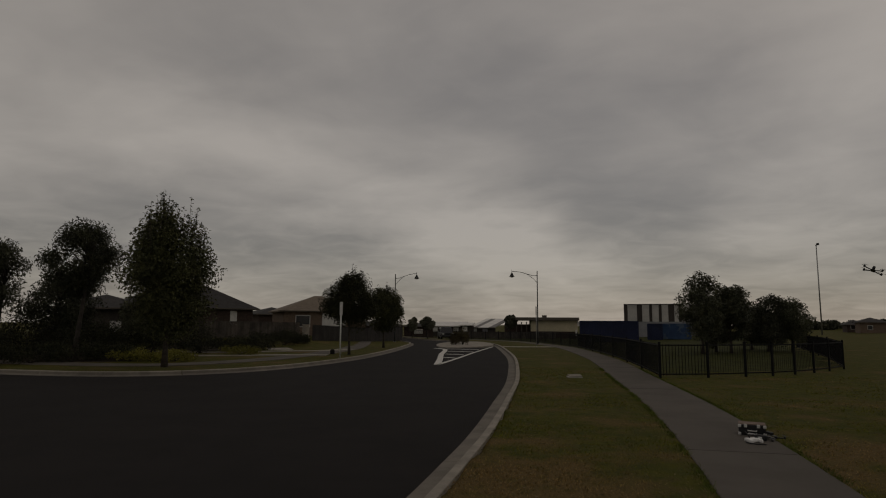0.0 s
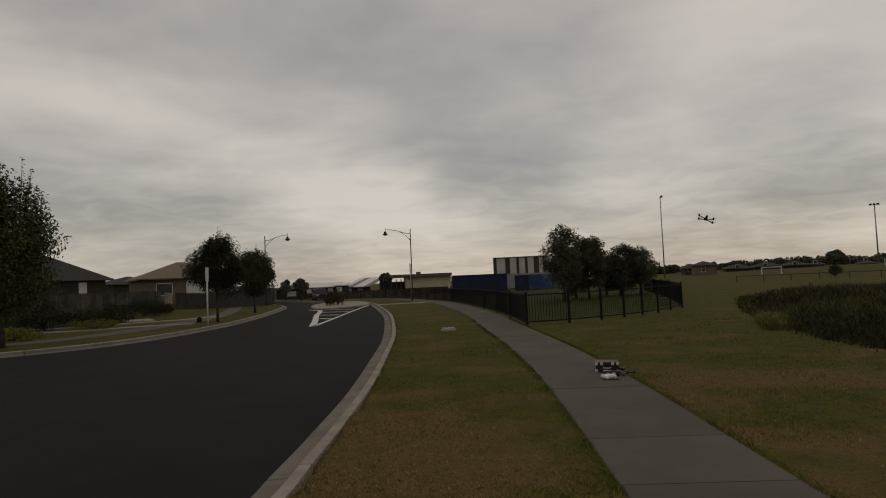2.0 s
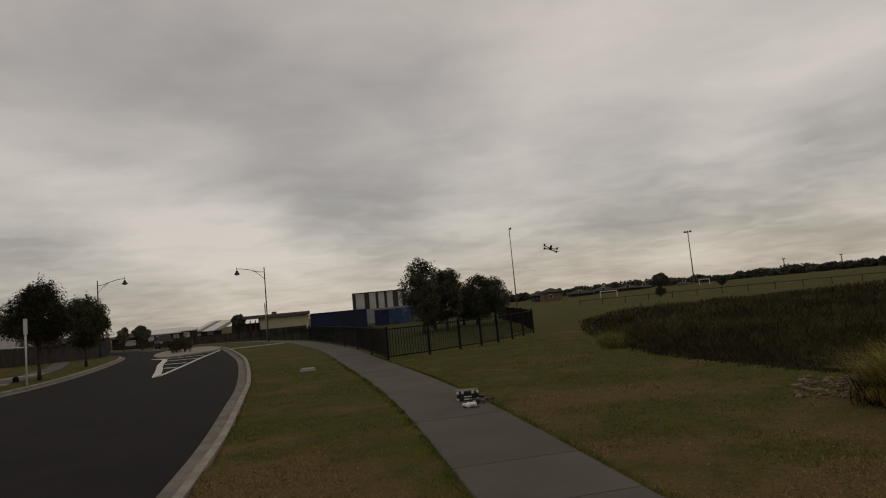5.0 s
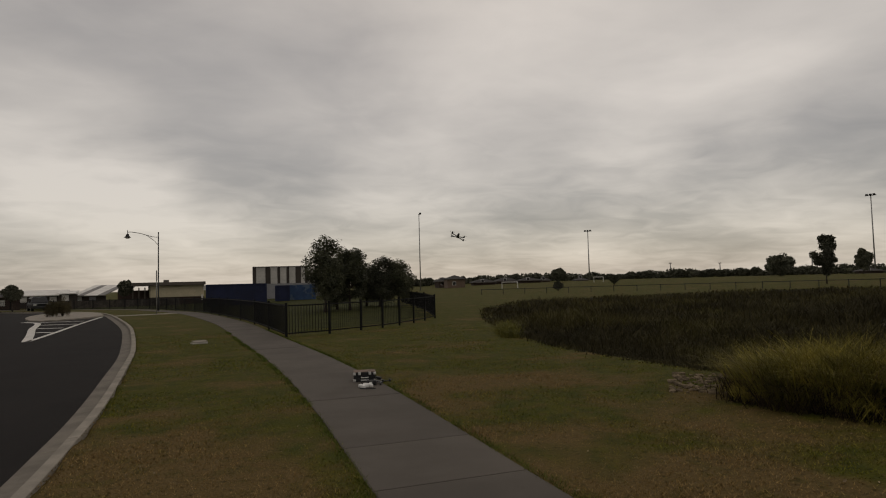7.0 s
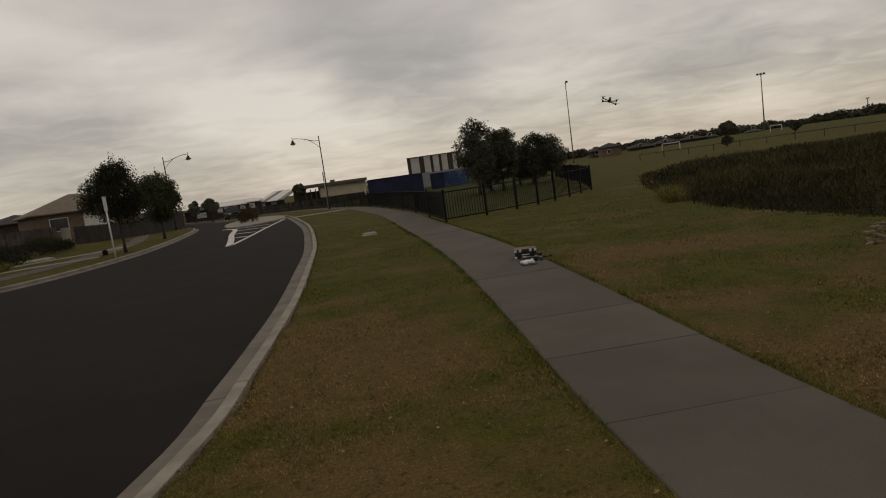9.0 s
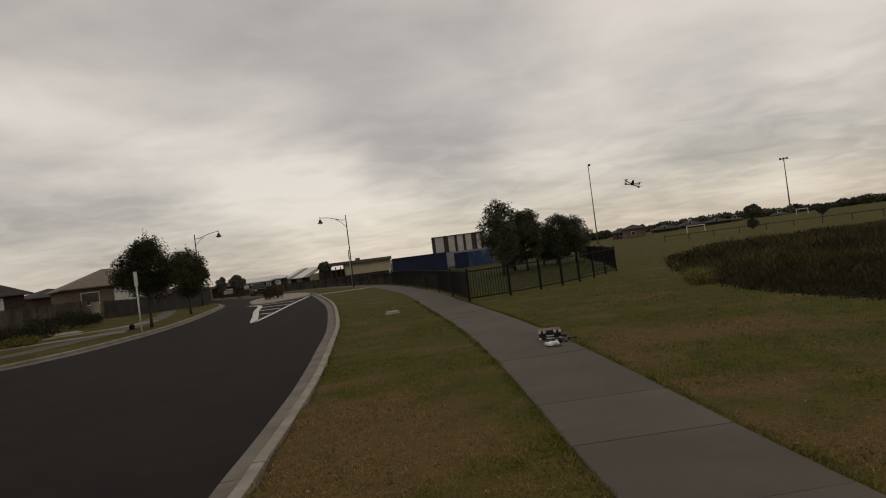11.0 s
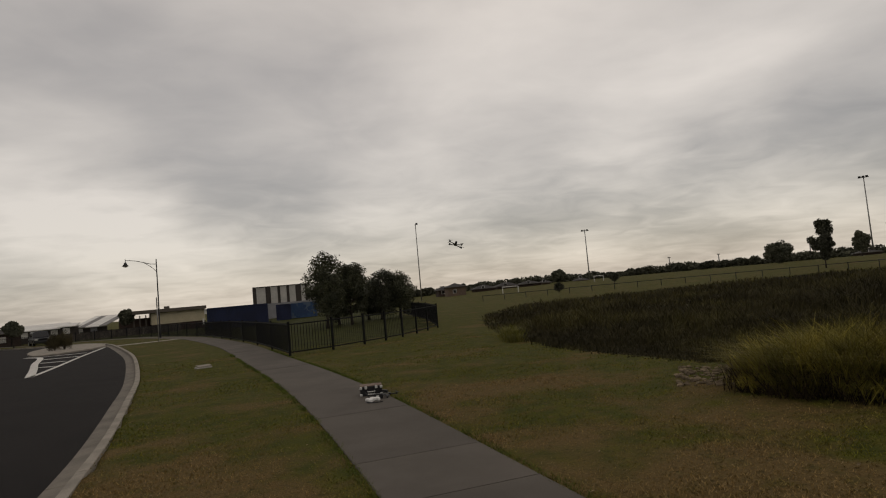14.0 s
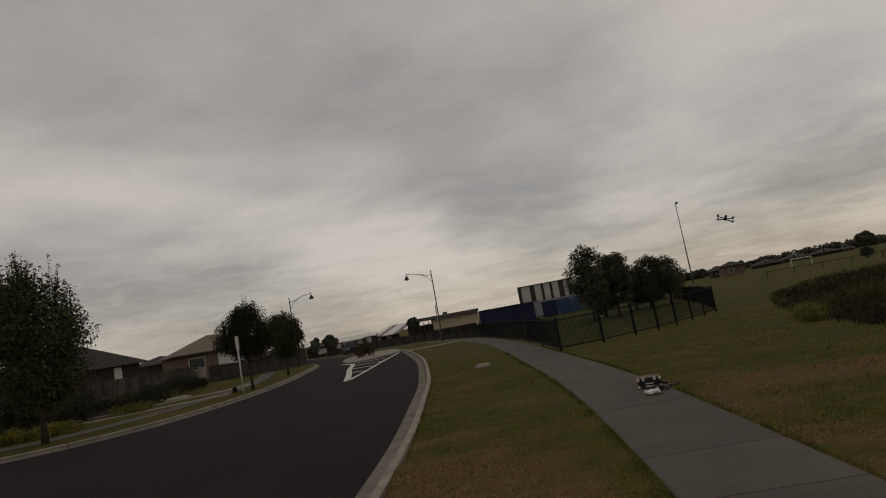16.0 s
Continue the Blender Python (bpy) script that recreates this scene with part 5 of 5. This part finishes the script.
def field_rail():
    """A low rail fence along the far side of the wetland."""
    pts = [polar(a, 71 + 5 * math.sin(a * 0.07)) for a in range(29, 86, 2)]
    pm = bmesh.new()
    tube(pm, [(0, 0, -0.1), (0, 0, 0.72)], 0.045, 6)
    pm = mesh_of("post", pm, M["dark_steel"])
    for a, b in zip(pts, pts[1:]):
        L, ang = math.hypot(b[0] - a[0], b[1] - a[1]), math.degrees(math.atan2(b[1] - a[1], b[0] - a[0]))
        root = thing("field_fence", pose(a[0], a[1], rise(*a), 0, 0, ang), "low dark post and rail fence round the playing field", "fence", "field fence bays")
        o = new("post", pm)
        o.parent = root
        bm = bmesh.new()
        tube(bm, [(0, 0, 0.66), (L, 0, 0.66)], 0.035, 6)
        part("rail", bm, M["dark_steel"], root)


field_rail()


def pond():
    m = bpy.data.materials.new("still_water")
    m.use_nodes = True
    b = m.node_tree.nodes["Principled BSDF"]
    b.inputs["Base Color"].default_value = (0.02, 0.02, 0.015, 1)
    b.inputs["Roughness"].default_value = 0.08
    n = m.node_tree.nodes.new("ShaderNodeTexNoise")
    n.inputs["Scale"].default_value = 3.0
    bp = m.node_tree.nodes.new("ShaderNodeBump")
    bp.inputs["Strength"].default_value = 0.15
    m.node_tree.links.new(n.outputs[0], bp.inputs["Height"])
    m.node_tree.links.new(bp.outputs[0], b.inputs["Normal"])
    bm = bmesh.new()
    cx, cy = POND
    v = [bm.verts.new((cx + (3.4 + 0.3 * math.sin(3 * t)) * math.cos(t), cy + (2.8 + 0.3 * math.cos(2 * t)) * math.sin(t), -0.36)) for t in np.linspace(0, 2 * np.pi, 28, endpoint=False)]
    bm.faces.new(v)
    tagged(part("pond_water", bm, m), "small patch of open still water reflecting the sky among reeds", "water", kind="structure")


pond()


# ---- stone pillar with rails ----
M["stone_red"] = material("red_brown_stone", (0.105, 0.038, 0.022), (0.055, 0.022, 0.014), 9, 0.9, bump=0.015, fine=45, vary=0.22, patch=(0.21, 0.125, 0.080), patch_scale=5, patch_edge=(0.55, 0.7))
M["stone_pale"] = material("pink_sandstone", (0.23, 0.145, 0.090), (0.15, 0.080, 0.050), 9, 0.9, bump=0.015, fine=45, vary=0.2)
M["mortar"] = material("grey_mortar", (0.150, 0.098, 0.072), (0.095, 0.060, 0.044), 12, 0.95, bump=0.01, fine=80)
M["rock"] = material("grey_rock", (0.165, 0.128, 0.085), (0.080, 0.062, 0.042), 7, 1.0, spec=0.05, bump=0.02, fine=40, vary=0.3)


def stone_pillar(x, y, turn, side, height):
    rng = random.Random(4)
    root = thing("stone_pillar", pose(x, y, rise(x, y) - 0.03, 0, 0, turn), "square pillar of red brown and pink rubble stone with flat cap", "pillar")
    bm = bmesh.new()
    box(bm, 0, 0, height / 2, side - 0.05, side - 0.05, height - 0.02)
    part("core", bm, M["mortar"], root, "grey mortar")
    # each face is clad in flat irregular stones, cut apart by slanting joints
    for face in range(4):
        h = side / 2 + 0.004
        todo = [[(-h, 0.0), (h, 0.0), (h, height - 0.165), (-h, height - 0.165)]]
        flat = []
        while todo:
            ring = todo.pop()
            w = max(p[0] for p in ring) - min(p[0] for p in ring)
            t = max(p[1] for p in ring) - min(p[1] for p in ring)
            if t < 0.26 and w < 0.30 and (w * t < 0.045 or rng.random() < 0.25):
                flat.append(ring)
                continue
            upright = w > t * 1.05
            mid = rng.uniform(0.32, 0.68)
            cx, cz = min(p[0] for p in ring) + w * mid, min(p[1] for p in ring) + t * mid
            ang = (90 if upright else 0) + rng.uniform(-28, 28)
            nx, nz = -math.sin(radians(ang)), math.cos(radians(ang))
            for sgn in (1, -1):
                cut = []
                for p, q in zip(ring, ring[1:] + ring[:1]):
                    dp, dq = sgn * ((p[0] - cx) * nx + (p[1] - cz) * nz), sgn * ((q[0] - cx) * nx + (q[1] - cz) * nz)
                    if dp >= 0:
                        cut.append(p)
                    if dp * dq < 0:
                        k = dp / (dp - dq)
                        cut.append((p[0] + (q[0] - p[0]) * k, p[1] + (q[1] - p[1]) * k))
                if len(cut) > 2:
                    todo.append(cut)
        turn_m = Matrix.Rotation(radians(90 * face), 4, "Z")
        for ring in flat:
            mx, mz = sum(p[0] for p in ring) / len(ring), sum(p[1] for p in ring) / len(ring)
            size = max(0.03, min(max(abs(p[0] - mx) for p in ring), max(abs(p[1] - mz) for p in ring)))
            bm = bmesh.new()
            rows = []
            for grow, y in ((1 - 0.003 / size, -h + 0.03), (1 - 0.004 / size, -h + 0.006), (1 - 0.014 / size, -h - 0.004 - rng.uniform(0, 0.01))):
                rows.append([bm.verts.new(turn_m @ Vector((mx + (p[0] - mx) * grow, y, mz + (p[1] - mz) * grow))) for p in ring])
            for lo, hi in zip(rows, rows[1:]):
                for i in range(len(ring)):
                    bm.faces.new((lo[i], lo[(i + 1) % len(ring)], hi[(i + 1) % len(ring)], hi[i]))
            bm.faces.new(rows[-1])
            bmesh.ops.recalc_face_normals(bm, faces=bm.faces)
            part("stone", bm, M["stone_pale" if rng.random() < 0.2 else "stone_red"], root)
    bm = bmesh.new()
    box(bm, 0, 0, height - 0.08, side + 0.012, side + 0.012, 0.16, 0.02)
    for v in bm.verts:
        v.co += Vector([rng.uniform(-0.006, 0.006) for _ in range(3)])
    part("cap_stone", bm, M["stone_red"], root)
    for zz in (0.80, 0.44):
        bm = bmesh.new()
        tube(bm, [(0.1, 0, zz), (1.9, 0, zz)], 0.045, 12)
        part("rail", bm, M["black"], root, "black steel rail", True)
    bm = bmesh.new()
    tube(bm, [(1.9, 0, -0.1), (1.9, 0, 0.9)], 0.05, 12)
    part("rail_post", bm, M["black"], root, smooth=True)
    return root


stone_pillar(7.5, 3.82, -62, 0.33, 1.4)

rng_rock = random.Random(9)
for i in range(190):
    az, r = rng_rock.uniform(45.4, 52.5), rng_rock.uniform(9.7, 11.6)
    x, y = polar(az, r)
    s = rng_rock.uniform(0.02, 0.065)
    bm = bmesh.new()
    bmesh.ops.create_icosphere(bm, subdivisions=1, radius=s)
    for v in bm.verts:
        v.co = Vector((v.co.x * 1.3, v.co.y, v.co.z * 0.62)) * rng_rock.uniform(0.8, 1.2)
    o = part("rock", bm, M["rock"])
    o.matrix_world = pose(x, y, -0.45 * float(marsh_depth(np.array([[x, y]]))[0]) + s * 0.1, 0, 0, rng_rock.uniform(0, 360))
    tagged(o, "small pale grey rock in the wetland inlet", "rock", "inlet rocks")


# ---- flying gear on the footpath ----
M["case_black"] = material("black_case_plastic", (0.014, 0.014, 0.015), None, 8, 0.5, fine=70)
M["metal_trim"] = material("aluminium_trim", (0.62, 0.61, 0.59), (0.52, 0.51, 0.49), 8, 0.4, 0.6, fine=60)
M["case_lid"] = material("tan_case_lining", (0.20, 0.145, 0.115), (0.12, 0.085, 0.068), 12, 0.9, fine=70)
M["white_plastic"] = material("white_plastic", (0.72, 0.71, 0.69), (0.62, 0.61, 0.59), 10, 0.45, fine=60)
M["carbon"] = material("carbon_fibre", (0.018, 0.018, 0.020), (0.010, 0.010, 0.011), 30, 0.4, fine=120)


def gear_case():
    root = thing("flight_case", pose(3.37, 10.42, 0.012, 0, 0, -17), "black flight case with aluminium corners open on the footpath edge", "case")
    bm = bmesh.new()
    box(bm, 0, 0, 0.08, 0.38, 0.28, 0.16, 0.012)
    part("body", bm, M["case_black"], root)
    bm = bmesh.new()
    box(bm, 0, 0.01, 0.166, 0.38, 0.27, 0.014, 0.005)
    part("lid", bm, M["case_lid"], root, "tan lined lid")
    for x in (-0.175, 0.175):
        for z in (0.025, 0.14):
            bm = bmesh.new()
            box(bm, x, -0.13, z, 0.045, 0.035, 0.045, 0.008)
            part("corner_cap", bm, M["metal_trim"], root, "aluminium corner cap")
    for x in (-0.09, 0.09):
        bm = bmesh.new()
        box(bm, x, -0.144, 0.145, 0.045, 0.016, 0.05, 0.004)
        part("latch", bm, M["metal_trim"], root)
    bm = bmesh.new()
    tube(bm, [(-0.06, -0.145, 0.08), (-0.06, -0.17, 0.075), (0.06, -0.17, 0.075), (0.06, -0.145, 0.08)], 0.009, 6)
    part("handle", bm, M["metal_trim"], root)
    bm = bmesh.new()
    box(bm, 0, -0.142, 0.03, 0.13, 0.008, 0.02, 0.002)
    part("label_plate", bm, M["white_plastic"], root, "white label strip")


def quadcopter(m, label, span=0.34):
    root = thing("quadcopter", m, label, "drone", "quadcopters")
    k = span / 0.34
    bm = bmesh.new()
    box(bm, 0, 0, 0.0, 0.06 * k, 0.17 * k, 0.012 * k, 0.003)
    box(bm, 0, 0, 0.035 * k, 0.05 * k, 0.15 * k, 0.006 * k, 0.002)
    part("frame", bm, M["carbon"], root)
    bm = bmesh.new()
    box(bm, 0, 0.01, 0.06 * k, 0.04 * k, 0.10 * k, 0.035 * k, 0.006)
    part("battery", bm, M["case_black"], root)
    bm = bmesh.new()
    box(bm, 0, -0.085 * k, 0.025 * k, 0.03 * k, 0.03 * k, 0.03 * k, 0.004)
    part("camera_pod", bm, M["carbon"], root)
    bm = bmesh.new()
    tube(bm, [(0, 0.08 * k, 0.03 * k), (0, 0.14 * k, 0.10 * k)], 0.004 * k, 6)
    part("antenna", bm, M["black"], root)
    for sx in (-1, 1):
        for sy in (-1, 1):
            ex, ey = sx * 0.14 * k, sy * 0.13 * k
            bm = bmesh.new()
            tube(bm, [(sx * 0.02 * k, sy * 0.03 * k, 0), (ex, ey, 0)], 0.010 * k, 6)
            arm = part("arm", bm, M["carbon"], root)
            bm = bmesh.new()
            tube(bm, [(ex, ey, -0.012 * k), (ex, ey, 0.028 * k)], 0.016 * k, 10)
            part("motor", bm, M["dark_steel"], arm)
            bm = bmesh.new()
            a = random.uniform(0, 3)
            for q in (0, 1):
                c, s = math.cos(a + q * math.pi), math.sin(a + q * math.pi)
                box(bm, ex + c * 0.034 * k, ey + s * 0.034 * k, 0.03 * k, 0.066 * k, 0.013 * k, 0.0025 * k, 0.0, Matrix.Rotation(0, 3, "Z"))
            part("propeller", bm, M["case_black"], arm)
    return root


gear_case()
quadcopter(pose(3.49, 10, 0.045, 6, -4, 35), "black carbon racing quadcopter resting on the footpath")
fx, fy = polar(26.9, 16.0)
quadcopter(pose(fx, fy, 1.7 + 16.0 * math.tan(radians(4.25)), -12, 22, -28), "black quadcopter hovering above the lawn", 0.4)


def controller():
    root = thing("radio_controller", pose(3.15, 9.74, 0.012, 0, 0, 20), "white radio controller with two sticks and dark strap on the footpath", "controller")
    bm = bmesh.new()
    box(bm, 0, 0, 0.03, 0.19, 0.12, 0.055, 0.016)
    box(bm, -0.075, -0.07, 0.028, 0.05, 0.08, 0.05, 0.014)
    box(bm, 0.075, -0.07, 0.028, 0.05, 0.08, 0.05, 0.014)
    part("body", bm, M["white_plastic"], root)
    for s in (-1, 1):
        bm = bmesh.new()
        tube(bm, [(s * 0.05, 0.0, 0.055), (s * 0.05, 0.0, 0.09)], 0.006, 8)
        part("stick", bm, M["case_black"], root)
    bm = bmesh.new()
    tube(bm, [(0, 0.06, 0.05), (0, 0.10, 0.09), (0.0, 0.16, 0.13)], 0.007, 8)
    part("aerial", bm, M["case_black"], root)
    bm = bmesh.new()
    tube(bm, [(-0.1, 0.02, 0.02), (-0.16, -0.08, 0.012), (-0.10, -0.2, 0.012), (0.02, -0.26, 0.012)], 0.008, 6)
    part("strap", bm, M["case_black"], root)


controller()


def goggles():
    root = thing("video_goggles", pose(3.31, 9.88, 0.012, 0, 0, -30), "dark video goggles with strap lying beside the quadcopter", "goggles")
    bm = bmesh.new()
    box(bm, 0, 0, 0.045, 0.17, 0.08, 0.08, 0.016)
    part("shell", bm, M["case_black"], root)
    bm = bmesh.new()
    tube(bm, [(-0.085, 0.02, 0.05), (-0.06, 0.16, 0.03), (0.06, 0.16, 0.03), (0.085, 0.02, 0.05)], 0.01, 6)
    part("head_strap", bm, M["carbon"], root)
    bm = bmesh.new()
    box(bm, 0, -0.042, 0.045, 0.05, 0.006, 0.03, 0.002)
    part("front_badge", bm, M["white_plastic"], root)


goggles()


def leaf_litter():
    rng = np.random.default_rng(31)
    n = 900
    d = np.exp(rng.uniform(np.log(1.6), np.log(20), n))
    az = rng.uniform(radians(-60), radians(95), n)
    P = np.stack([np.sin(az) * d, np.cos(az) * d], 1)
    ok = (side_distance(P, KR) > 0.1) & (np.abs(side_distance(P, wl)) > 0.72) & (marsh_depth(P) < 0.02)
    P = P[ok]
    me = leaf_mesh("leaf_litter", np.column_stack([P, np.full(len(P), 0.035)]), unit(rng.normal(size=(len(P), 3)) * 0.4 + np.array([0, 0, 1])), rng.uniform(0.015, 0.04, len(P)), M["litter"], rng, 0.6)
    tagged(new("leaf_litter", me), "scattered dry leaves and pale clippings on the lawn", "leaf litter", kind="stuff")


M["litter"] = material("dry_leaf", (0.30, 0.23, 0.14), (0.17, 0.12, 0.07), 9, 0.9, fine=40, vary=0.4)
leaf_litter()
